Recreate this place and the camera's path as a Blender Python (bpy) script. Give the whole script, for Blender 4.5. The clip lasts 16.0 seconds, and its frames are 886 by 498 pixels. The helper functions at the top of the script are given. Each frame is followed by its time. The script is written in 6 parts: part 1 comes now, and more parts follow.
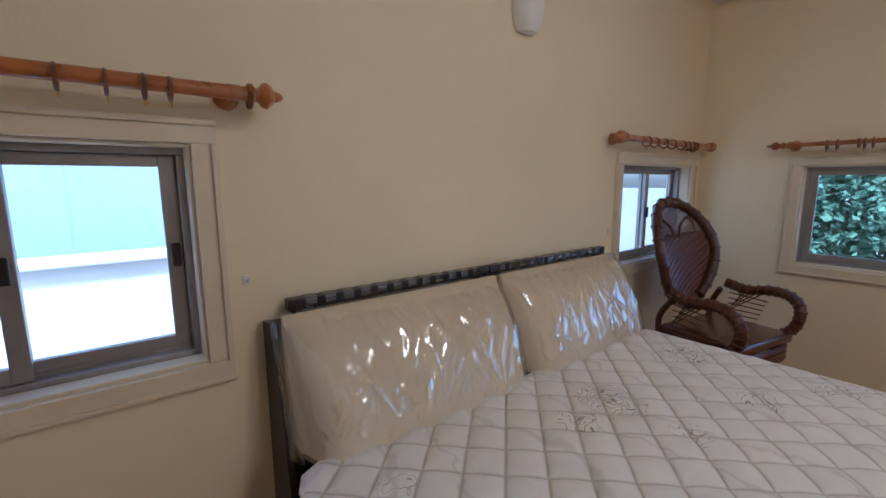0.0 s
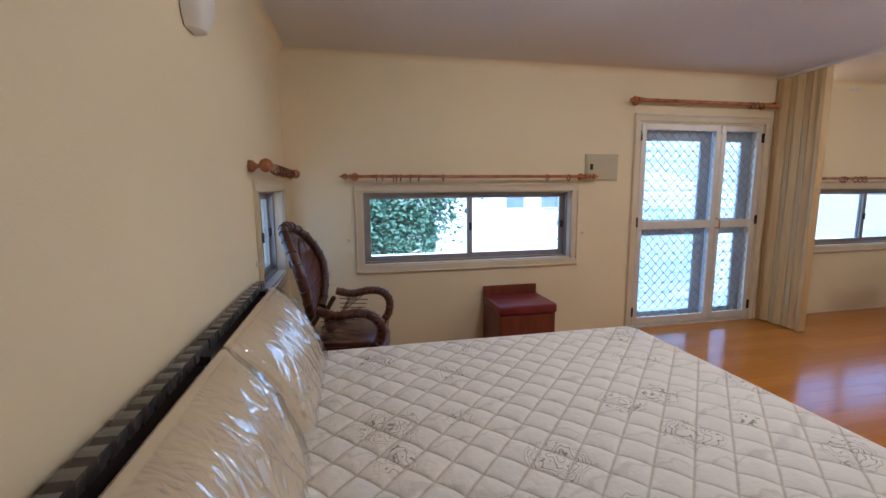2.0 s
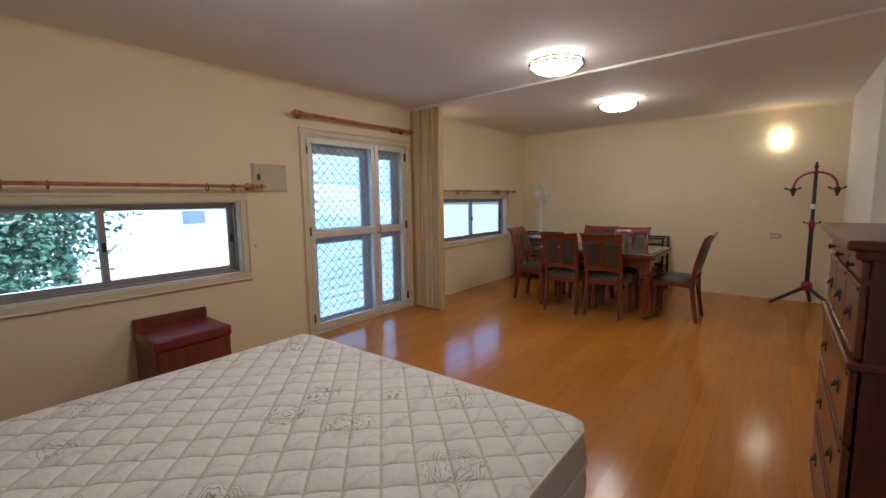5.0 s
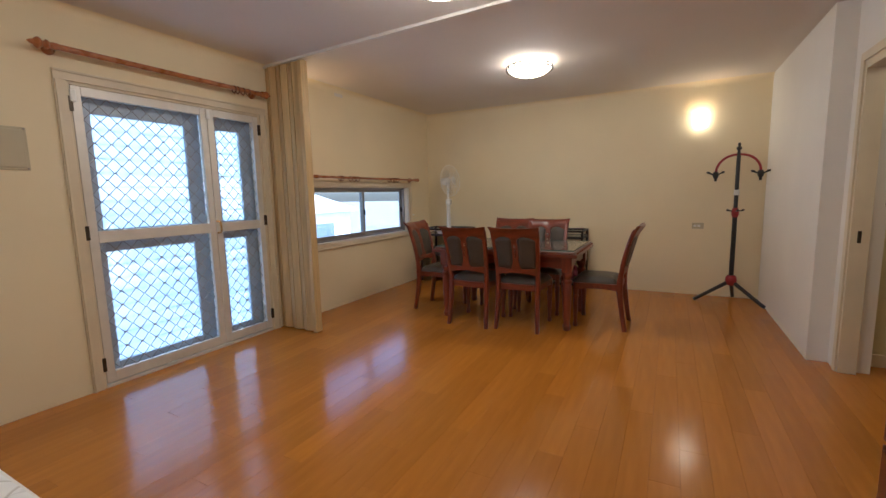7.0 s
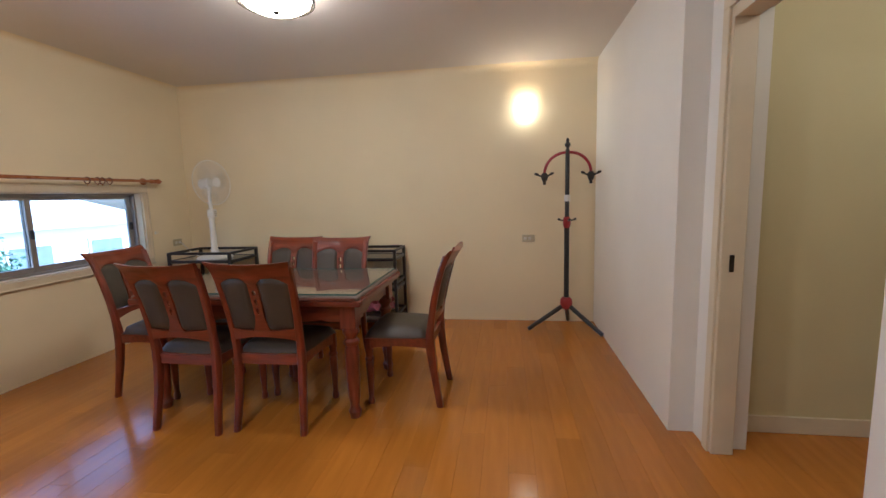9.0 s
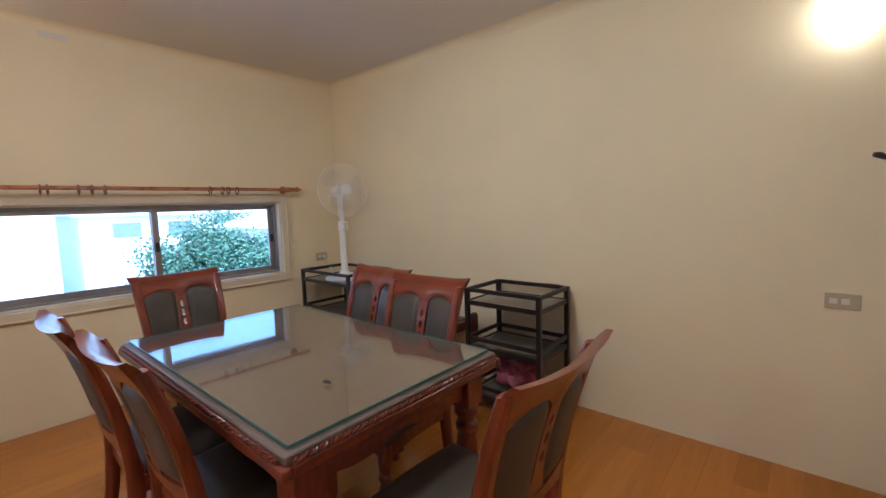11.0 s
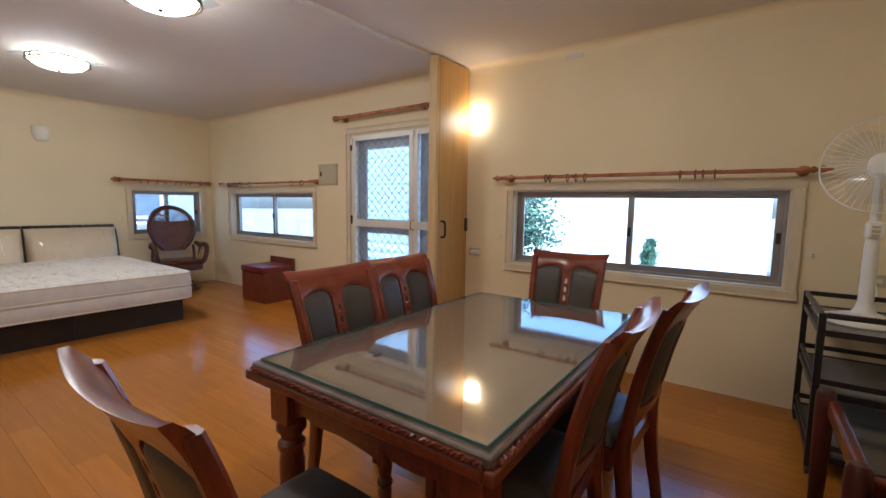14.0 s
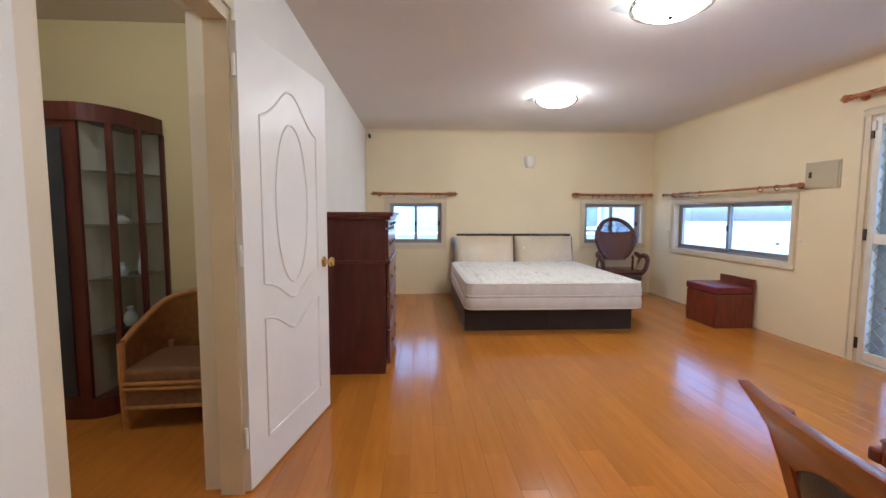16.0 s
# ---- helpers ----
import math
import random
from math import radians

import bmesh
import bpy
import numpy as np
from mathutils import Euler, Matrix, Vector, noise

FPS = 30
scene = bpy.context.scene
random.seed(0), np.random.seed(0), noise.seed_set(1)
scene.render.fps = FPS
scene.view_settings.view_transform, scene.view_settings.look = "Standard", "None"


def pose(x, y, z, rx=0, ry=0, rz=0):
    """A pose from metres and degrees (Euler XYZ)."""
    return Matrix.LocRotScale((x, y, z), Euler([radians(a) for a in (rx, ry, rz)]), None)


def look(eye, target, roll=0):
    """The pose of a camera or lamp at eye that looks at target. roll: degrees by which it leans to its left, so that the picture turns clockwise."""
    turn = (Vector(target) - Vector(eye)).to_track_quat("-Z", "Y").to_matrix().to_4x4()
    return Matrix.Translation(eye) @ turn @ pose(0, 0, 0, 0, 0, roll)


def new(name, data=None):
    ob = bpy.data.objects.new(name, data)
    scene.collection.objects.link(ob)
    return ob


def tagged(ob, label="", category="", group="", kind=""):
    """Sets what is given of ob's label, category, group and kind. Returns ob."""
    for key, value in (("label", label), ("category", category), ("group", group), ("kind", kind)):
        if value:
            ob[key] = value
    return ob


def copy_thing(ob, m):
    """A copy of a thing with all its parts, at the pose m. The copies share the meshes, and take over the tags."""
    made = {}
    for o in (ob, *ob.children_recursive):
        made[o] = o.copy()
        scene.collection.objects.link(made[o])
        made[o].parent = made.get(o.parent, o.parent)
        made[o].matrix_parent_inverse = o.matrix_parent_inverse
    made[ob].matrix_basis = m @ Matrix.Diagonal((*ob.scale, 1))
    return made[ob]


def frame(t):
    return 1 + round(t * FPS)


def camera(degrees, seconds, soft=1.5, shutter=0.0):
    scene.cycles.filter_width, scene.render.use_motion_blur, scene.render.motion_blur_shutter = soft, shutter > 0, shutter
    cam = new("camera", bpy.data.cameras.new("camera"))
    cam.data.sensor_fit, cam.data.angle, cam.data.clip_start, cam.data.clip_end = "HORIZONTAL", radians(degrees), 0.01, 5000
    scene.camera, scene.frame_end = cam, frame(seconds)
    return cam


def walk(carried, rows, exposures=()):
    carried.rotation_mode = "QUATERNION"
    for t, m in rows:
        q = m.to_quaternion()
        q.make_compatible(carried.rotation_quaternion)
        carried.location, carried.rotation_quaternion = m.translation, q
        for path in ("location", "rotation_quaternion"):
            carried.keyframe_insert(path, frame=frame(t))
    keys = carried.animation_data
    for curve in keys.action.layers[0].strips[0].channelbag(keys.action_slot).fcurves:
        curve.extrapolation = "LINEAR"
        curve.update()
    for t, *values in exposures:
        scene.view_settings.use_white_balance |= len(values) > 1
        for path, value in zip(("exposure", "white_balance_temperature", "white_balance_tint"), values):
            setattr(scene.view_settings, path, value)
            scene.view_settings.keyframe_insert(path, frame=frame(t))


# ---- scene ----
cam = camera(92.4, 16.0)
PATH = [
    (0, (0.103, 0.412, 1.3), (1.319, 1.971, 0.991), -0.3),
    (0.5, (0.168, 0.707, 1.282), (1.733, 1.927, 1.032), 0.4),
    (1, (0.164, 0.986, 1.289), (2.022, 1.684, 1.045), 0.4),
    (1.5, (0.038, 1.173, 1.325), (2.014, 1.291, 1.038), -0.5),
    (2, (-0.057, 1.262, 1.408), (1.879, 0.847, 1.132), -0.4),
    (2.5, (-0.096, 1.289, 1.468), (1.639, 0.323, 1.224), 0.2),
    (3, (-0.153, 1.238, 1.525), (1.239, -0.188, 1.364), -0.4),
    (3.2, (-0.211, 1.199, 1.53), (1.058, -0.34, 1.378), -0.8),
    (5.3, (-0.063, 1.007, 1.325), (1.156, -0.56, 1.086), -0.6),
    (5.5, (-0.028, 0.891, 1.296), (1.158, -0.701, 1.056), -0.3),
    (6, (0.085, 0.573, 1.294), (1.061, -1.152, 1.024), -0.6),
    (6.5, (0.198, 0.256, 1.279), (1.108, -1.505, 1.014), -1.3),
    (7, (0.22, -0.096, 1.279), (1.154, -1.846, 1.025), -1.3),
    (7.5, (0.29, -0.526, 1.251), (0.975, -2.391, 1.023), -1.1),
    (8, (0.258, -0.975, 1.268), (0.501, -2.945, 1.021), -0.7),
    (8.2, (0.24, -1.139, 1.275), (0.461, -3.111, 1.023), -0.3),
    (10.3, (-0.001, -2.836, 1.315), (0.811, -4.651, 1.095), -2.9),
    (10.5, (0.038, -3.044, 1.322), (1.002, -4.783, 1.108), -1.7),
    (11, (0.038, -3.471, 1.316), (1.34, -4.976, 1.113), -1.8),
    (11.5, (0.064, -3.887, 1.309), (1.584, -5.172, 1.119), -2.0),
    (12, (0.089, -4.266, 1.3), (1.853, -5.185, 1.096), -1.2),
    (12.5, (0.16, -4.575, 1.303), (2.074, -5.119, 1.099), -0.8),
    (13, (0.128, -4.874, 1.302), (2.111, -4.835, 1.042), 0.7),
    (13.5, (0.188, -5.025, 1.29), (2.086, -4.446, 1.038), 1.2),
    (14, (0.218, -5.19, 1.254), (1.838, -4.034, 1.051), 0.9),
    (14.5, (0.186, -5.312, 1.263), (1.366, -3.713, 1.032), 1.8),
    (15, (0.074, -5.271, 1.255), (0.787, -3.415, 1.042), 0.7),
    (15.5, (-0.014, -5.045, 1.24), (0.422, -3.102, 1.057), 0.6),
    (16, (-0.08, -4.768, 1.234), (0.037, -2.778, 1.071), 0.2),
]
EXPOSURES = [(0.0, 2.0, 4800, 14), (1.0, 2.36, 4800, 14), (2.0, 2.22, 4950, 13), (3.0, 2.22, 5050, 11), (5.5, 1.95, 5200, 10), (6.5, 2.22, 5250, 10), (7.0, 2.2, 5200, 10), (7.5, 1.9, 5250, 10), (8.0, 2.33, 5150, 10),
             (10.5, 2.54, 4750, 10), (11.5, 2.52, 4720, 11), (12.5, 2.70, 5050, 11), (13.5, 2.72, 4950, 11), (14.0, 2.3, 5050, 10), (15.0, 2.3, 5050, 10), (15.5, 2.70, 4800, 10), (16.0, 2.86, 4780, 9)]
walk(cam, [(t, look(eye, target, roll)) for t, eye, target, roll in PATH], EXPOSURES)

# ---- world and light ----
world = bpy.data.worlds.new("world")
scene.world = world
world.use_nodes = True
wn = world.node_tree
sky = wn.nodes.new("ShaderNodeTexSky")
sky.sky_type, sky.sun_disc = "NISHITA", False
sky.sun_elevation, sky.sun_rotation = radians(56), radians(239)
sky.air_density, sky.dust_density = 1.0, 3.0
wn.links.new(sky.outputs[0], wn.nodes["Background"].inputs[0])
wn.nodes["Background"].inputs[1].default_value = 0.15
sun = new("sun", bpy.data.lights.new("sun", "SUN"))
sun.data.energy, sun.data.angle, sun.data.color = 2.6, radians(4), (1, 0.98, 0.95)
sun.matrix_world = look((0, 0, 10), (2.0, 1.2, 6.5))
day = new("balcony_daylight", bpy.data.lights.new("balcony_daylight", "AREA"))
day.data.shape, day.data.size, day.data.size_y = "RECTANGLE", 1.40, 2.0
day.data.energy, day.data.color = 0.9, (0.80, 0.92, 1.0)
day.matrix_world = look((3.615 + 0.165, -2.17, 1.03), (0.0, -2.17, 1.03))
WARM = (1.0, 0.86, 0.70)


def bulb(x, y, z, watts, size):
    l = new("lamp_bulb", bpy.data.lights.new("lamp_bulb", "POINT"))
    l.data.energy, l.data.shadow_soft_size, l.data.color = watts, size, WARM
    l.location = (x, y, z)
    return l


# ---- materials ----
def mat(name, base, rough=0.5, metal=0.0, var=0.12, scale=6.0, bump=0.1, bscale=80.0, coat=0.0, stretch=(1, 1, 1),
        rand=0.0, rvar=0.15, glow=0.0, spec=0.5):
    m = bpy.data.materials.new(name)
    m.use_nodes = True
    nt = m.node_tree
    b = nt.nodes["Principled BSDF"]
    tc = nt.nodes.new("ShaderNodeTexCoord")
    mp = nt.nodes.new("ShaderNodeMapping")
    mp.inputs["Scale"].default_value = stretch
    nt.links.new(tc.outputs["Object"], mp.inputs[0])
    n1 = nt.nodes.new("ShaderNodeTexNoise")
    n1.inputs["Scale"].default_value, n1.inputs["Detail"].default_value = scale, 6
    nt.links.new(mp.outputs[0], n1.inputs["Vector"])
    rp = nt.nodes.new("ShaderNodeValToRGB")
    rp.color_ramp.elements[0].position, rp.color_ramp.elements[1].position = 0.3, 0.7
    rp.color_ramp.elements[0].color = (*[max(0, c * (1 - var)) for c in base], 1)
    rp.color_ramp.elements[1].color = (*[min(1, c * (1 + var)) for c in base], 1)
    nt.links.new(n1.outputs[0], rp.inputs[0])
    out = rp.outputs[0]
    if rand:
        oi = nt.nodes.new("ShaderNodeObjectInfo")
        mr = nt.nodes.new("ShaderNodeMapRange")
        mr.inputs[3].default_value, mr.inputs[4].default_value = 1 - rand, 1 + rand
        nt.links.new(oi.outputs["Random"], mr.inputs[0])
        hs = nt.nodes.new("ShaderNodeHueSaturation")
        nt.links.new(out, hs.inputs["Color"])
        nt.links.new(mr.outputs[0], hs.inputs["Value"])
        out = hs.outputs[0]
    nt.links.new(out, b.inputs["Base Color"])
    n2 = nt.nodes.new("ShaderNodeTexNoise")
    n2.inputs["Scale"].default_value, n2.inputs["Detail"].default_value = bscale, 4
    nt.links.new(mp.outputs[0], n2.inputs["Vector"])
    rr = nt.nodes.new("ShaderNodeMapRange")
    rr.inputs[3].default_value, rr.inputs[4].default_value = rough * (1 - rvar), min(1, rough * (1 + rvar))
    nt.links.new(n1.outputs[0], rr.inputs[0])
    nt.links.new(rr.outputs[0], b.inputs["Roughness"])
    if bump:
        bp = nt.nodes.new("ShaderNodeBump")
        bp.inputs["Strength"].default_value, bp.inputs["Distance"].default_value = bump, 0.005
        nt.links.new(n2.outputs[0], bp.inputs["Height"])
        nt.links.new(bp.outputs[0], b.inputs["Normal"])
    b.inputs["Metallic"].default_value = metal
    b.inputs["Specular IOR Level"].default_value = spec
    b.inputs["Coat Weight"].default_value = coat
    b.inputs["Coat Roughness"].default_value = 0.12
    if glow:
        b.inputs["Emission Color"].default_value = (*base, 1)
        b.inputs["Emission Strength"].default_value = glow
    return m


def glass(name, tint=(0.9, 0.95, 1.0), rough=0.02, gloss=0.12):
    m = bpy.data.materials.new(name)
    m.use_nodes = True
    nt = m.node_tree
    nt.nodes.remove(nt.nodes["Principled BSDF"])
    tr, gl, mx = (nt.nodes.new(k) for k in ("ShaderNodeBsdfTransparent", "ShaderNodeBsdfGlossy", "ShaderNodeMixShader"))
    tr.inputs[0].default_value = (*tint, 1)
    gl.inputs["Roughness"].default_value = rough
    lw, pw, sc = nt.nodes.new("ShaderNodeLayerWeight"), nt.nodes.new("ShaderNodeMath"), nt.nodes.new("ShaderNodeMath")
    pw.operation, pw.inputs[1].default_value = "POWER", 4.0
    sc.operation, sc.inputs[1].default_value, sc.inputs[2].default_value = "MULTIPLY_ADD", 0.6, gloss * 0.35
    nt.links.new(lw.outputs["Facing"], pw.inputs[0])
    nt.links.new(pw.outputs[0], sc.inputs[0])
    nt.links.new(sc.outputs[0], mx.inputs[0])
    nt.links.new(tr.outputs[0], mx.inputs[1])
    nt.links.new(gl.outputs[0], mx.inputs[2])
    nt.links.new(mx.outputs[0], nt.nodes["Material Output"].inputs[0])
    return m


M_WALL = mat("cream_wall_paint", (0.80, 0.68, 0.44), 0.75, var=0.03, scale=1.5, bump=0.12, bscale=140)
M_WALLW = mat("white_wall_paint", (0.80, 0.76, 0.68), 0.7, var=0.03, scale=1.5, bump=0.12, bscale=140)
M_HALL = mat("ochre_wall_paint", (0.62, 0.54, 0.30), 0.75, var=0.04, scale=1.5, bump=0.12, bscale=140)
M_CEIL = mat("ceiling_paint", (0.72, 0.66, 0.58), 0.85, var=0.03, scale=1.0, bump=0.08, bscale=120)
M_TRIM = mat("cream_gloss_trim", (0.68, 0.58, 0.40), 0.4, var=0.05, scale=5, bump=0.06, bscale=40)
M_ALU = mat("grey_aluminium", (0.34, 0.32, 0.30), 0.38, metal=0.6, var=0.08, scale=12, bump=0.03, bscale=200)
M_ALUW = mat("pale_aluminium", (0.72, 0.68, 0.60), 0.4, metal=0.2, var=0.05, scale=10, bump=0.03, bscale=200)
M_PANE = glass("window_glass")
M_ROD = mat("orange_varnished_wood", (0.36, 0.12, 0.03), 0.28, var=0.25, scale=14, bump=0.08, bscale=50, coat=0.5, stretch=(1, 1, 1))
M_FLOOR = mat("amber_laminate", (0.44, 0.162, 0.015), 0.16, var=0.08, scale=4, bump=0.02, bscale=60, stretch=(7, 0.6, 1), rand=0.10, rvar=0.25)
M_GAP = mat("dark_floor_joint", (0.26, 0.11, 0.03), 0.7, var=0.1, bump=0)
M_CHERRY = mat("cherry_stained_wood", (0.155, 0.026, 0.008), 0.3, var=0.35, scale=7, bump=0.05, bscale=60, coat=0.35, stretch=(6, 6, 0.9))
M_CHERRYX = mat("cherry_stained_wood_flat", (0.155, 0.028, 0.009), 0.3, var=0.35, scale=6, bump=0.05, bscale=60, coat=0.35, stretch=(1, 7, 7))
M_DARKRED = mat("dark_mahogany_veneer", (0.075, 0.014, 0.010), 0.4, var=0.3, scale=5, bump=0.04, bscale=60, coat=0.15, stretch=(5, 5, 0.8))
M_MAHOG = mat("reddish_brown_dresser_wood", (0.105, 0.023, 0.010), 0.33, var=0.3, scale=6, bump=0.05, bscale=60, coat=0.3, stretch=(6, 0.9, 6))
M_BLACKWOOD = mat("black_brown_wood", (0.022, 0.016, 0.014), 0.42, var=0.25, scale=8, bump=0.06, bscale=70)
M_LEATHER = mat("grey_brown_leatherette", (0.055, 0.042, 0.030), 0.42, var=0.15, scale=9, bump=0.3, bscale=260)
M_LEATHERB = mat("black_leatherette", (0.03, 0.032, 0.036), 0.4, var=0.2, scale=9, bump=0.25, bscale=260)
M_VINYL = mat("dark_red_vinyl", (0.17, 0.02, 0.022), 0.35, var=0.15, scale=8, bump=0.15, bscale=90)
M_STOOL = mat("red_brown_laminate", (0.16, 0.035, 0.014), 0.38, var=0.25, scale=5, bump=0.03, bscale=60, stretch=(5, 5, 0.9))
M_RATTAN = mat("dark_brown_rattan", (0.085, 0.026, 0.012), 0.3, var=0.4, scale=40, bump=0.5, bscale=110, coat=0.3)
M_RATTANP = mat("brown_woven_panel", (0.11, 0.034, 0.016), 0.35, var=0.3, scale=60, bump=0.5, bscale=160, coat=0.15)
M_CANE = mat("honey_rattan", (0.42, 0.20, 0.06), 0.35, var=0.2, scale=25, bump=0.3, bscale=90, coat=0.2)
M_SEATFAB = mat("brown_cane_cushion", (0.20, 0.10, 0.045), 0.6, var=0.2, scale=30, bump=0.3, bscale=200)
M_METAL = mat("black_lacquered_metal", (0.018, 0.013, 0.012), 0.38, var=0.2, scale=10, bump=0.05, bscale=120)
M_SMOKE = mat("smoked_glass_shelf", (0.20, 0.18, 0.15), 0.12, var=0.1, scale=3, bump=0)
M_REDPL = mat("red_plastic", (0.30, 0.02, 0.025), 0.3, var=0.1, scale=8, bump=0.02)
M_BLACKPL = mat("black_plastic", (0.02, 0.018, 0.018), 0.35, var=0.15, scale=8, bump=0.02)
M_WHITEPL = mat("white_plastic", (0.78, 0.76, 0.71), 0.35, var=0.04, scale=5, bump=0.02)
M_BEIGEPL = mat("beige_plastic", (0.50, 0.43, 0.28), 0.45, var=0.05, scale=6, bump=0.03)
M_BRASS = mat("polished_brass", (0.72, 0.47, 0.16), 0.2, metal=1, var=0.08, bump=0.02)
M_BRONZE = mat("dark_bronze", (0.06, 0.045, 0.03), 0.4, metal=0.7, var=0.2, bump=0.05)
M_DOOR = mat("white_door_paint", (0.80, 0.77, 0.72), 0.38, var=0.03, scale=3, bump=0.05, bscale=60)
M_FOLD = mat("tan_folding_door_vinyl", (0.56, 0.39, 0.17), 0.42, var=0.12, scale=5, bump=0.05, bscale=60, stretch=(12, 12, 0.6))
M_FOLDW = mat("amber_wood_grain_vinyl", (0.50, 0.29, 0.085), 0.38, var=0.14, scale=4, bump=0.04, bscale=50, stretch=(14, 14, 0.5))
M_FOAM = mat("cream_upholstery", (0.74, 0.62, 0.44), 0.6, var=0.06, scale=4, bump=0.15, bscale=40)
M_PIPING = mat("white_piping", (0.78, 0.72, 0.62), 0.6, var=0.05, bump=0.1)
M_MATSIDE = mat("mattress_side_fabric", (0.68, 0.64, 0.58), 0.8, var=0.07, scale=9, bump=0.4, bscale=120)
M_SHADE = mat("lit_opal_glass", (1.0, 0.80, 0.52), 0.3, var=0.02, scale=4, bump=0, glow=2.3)
M_OPAL = mat("unlit_opal_glass", (0.78, 0.74, 0.66), 0.3, var=0.03, bump=0.02)
M_CABREFLECT = mat("painted_mirror_reflection", (0.62, 0.56, 0.44), 0.35, var=0.05, bump=0)
M_PINK = mat("pink_plastic_bag", (0.42, 0.10, 0.14), 0.35, var=0.5, scale=14, bump=0.6, bscale=18)


# ---- mesh helpers ----
def part(name, bm, material, parent=None, label="", smooth=False):
    bmesh.ops.recalc_face_normals(bm, faces=bm.faces)
    me = bpy.data.meshes.new(name)
    bm.to_mesh(me)
    bm.free()
    me.materials.append(material)
    if smooth:
        me.polygons.foreach_set("use_smooth", [True] * len(me.polygons))
        me.set_sharp_from_angle(angle=radians(40))
    ob = new(name, me)
    if parent is not None:
        ob.parent = parent
    if label:
        ob["label"] = label
    return ob


def thing(name, m, label, category, group="", kind=""):
    ob = new(name)
    ob.empty_display_size = 0.1
    ob.matrix_basis = m
    return tagged(ob, label, category, group, kind)


def box(bm, x0, y0, z0, x1, y1, z1, bevel=0.0, segments=2, m=None):
    vs = [bm.verts.new((x, y, z)) for x in (x0, x1) for y in (y0, y1) for z in (z0, z1)]
    fs = [bm.faces.new([vs[i] for i in f]) for f in
          ((0, 1, 3, 2), (4, 6, 7, 5), (0, 4, 5, 1), (2, 3, 7, 6), (0, 2, 6, 4), (1, 5, 7, 3))]
    if bevel:
        es = list({e for f in fs for e in f.edges})
        r = bmesh.ops.bevel(bm, geom=es, offset=bevel, segments=segments, affect="EDGES", profile=0.6)
        vs = list({v for f in r["faces"] for v in f.verts} | {v for v in vs if v.is_valid})
    if m is not None:
        bmesh.ops.transform(bm, matrix=m, verts=vs)
    return vs


def bx(*a, **k):
    bm = bmesh.new()
    box(bm, *a, **k)
    return bm


def lathe(bm, prof, m=None, n=20, sweep=2 * math.pi):
    """Turns a profile of (radius, height) about the z axis."""
    full = sweep > 6.28
    rings = []
    for r, z in prof:
        rings.append([bm.verts.new((r * math.cos(a), r * math.sin(a), z)) for a in
                      (sweep * i / (n if full else n - 1) for i in range(n))])
    for a, b in zip(rings, rings[1:]):
        for i in range(n if full else n - 1):
            j = (i + 1) % n
            bm.faces.new((a[i], a[j], b[j], b[i]))
    if full:
        for r, ring in ((prof[0][0], rings[0]), (prof[-1][0], rings[-1])):
            if r > 1e-4:
                bm.faces.new(ring)
    vs = [v for r in rings for v in r]
    if m is not None:
        bmesh.ops.transform(bm, matrix=m, verts=vs)
    return vs


def tube(bm, pts, r, n=8, flat=1.0, closed=False):
    """A round bar along points; r may be a list; flat squeezes it along its second axis."""
    pts = [Vector(p) for p in pts]
    k = len(pts)
    rs = r if isinstance(r, (list, tuple)) else [r] * k
    rings, side = [], None
    for i, p in enumerate(pts):
        a = pts[i - 1] if (i or closed) else p
        b = pts[(i + 1) % k] if (i < k - 1 or closed) else p
        d = (b - a).normalized()
        if side is None:
            side = d.cross(Vector((0, 0, 1)) if abs(d.z) < 0.9 else Vector((1, 0, 0))).normalized()
        else:
            side = (side - d * side.dot(d)).normalized()
        up = d.cross(side)
        rings.append([bm.verts.new(p + rs[i] * (math.cos(t) * side + flat * math.sin(t) * up)) for t in
                      (2 * math.pi * j / n for j in range(n))])
    for i in range(k if closed else k - 1):
        a, b = rings[i], rings[(i + 1) % k]
        for j in range(n):
            bm.faces.new((a[j], a[(j + 1) % n], b[(j + 1) % n], b[j]))
    if not closed:
        bm.faces.new(rings[0])
        bm.faces.new(rings[-1])
    return bm


def tb(pts, r, **k):
    return tube(bmesh.new(), pts, r, **k)


def prism(bm, outline, depth, m=None):
    """A flat outline of (x, z) points, given depth along y from 0."""
    a = [bm.verts.new((x, 0, z)) for x, z in outline]
    b = [bm.verts.new((x, depth, z)) for x, z in outline]
    bm.faces.new(a)
    bm.faces.new(b[::-1])
    for i in range(len(a)):
        j = (i + 1) % len(a)
        bm.faces.new((a[i], a[j], b[j], b[i]))
    if m is not None:
        bmesh.ops.transform(bm, matrix=m, verts=a + b)
    return a + b


def arc(cx, cy, r, a0, a1, n):
    return [(cx + r * math.cos(radians(a0 + (a1 - a0) * i / n)), cy + r * math.sin(radians(a0 + (a1 - a0) * i / n))) for i in range(n + 1)]


def curve(pts, n=8):
    """A smooth line through points."""
    p = [Vector(q) for q in pts]
    p = [2 * p[0] - p[1]] + p + [2 * p[-1] - p[-2]]
    out = []
    for i in range(1, len(p) - 2):
        for j in range(n):
            t = j / n
            out.append(0.5 * (2 * p[i] + (p[i + 1] - p[i - 1]) * t + (2 * p[i - 1] - 5 * p[i] + 4 * p[i + 1] - p[i + 2]) * t * t
                              + (3 * p[i] - p[i - 1] - 3 * p[i + 1] + p[i + 2]) * t ** 3))
    return out + [p[-2]]


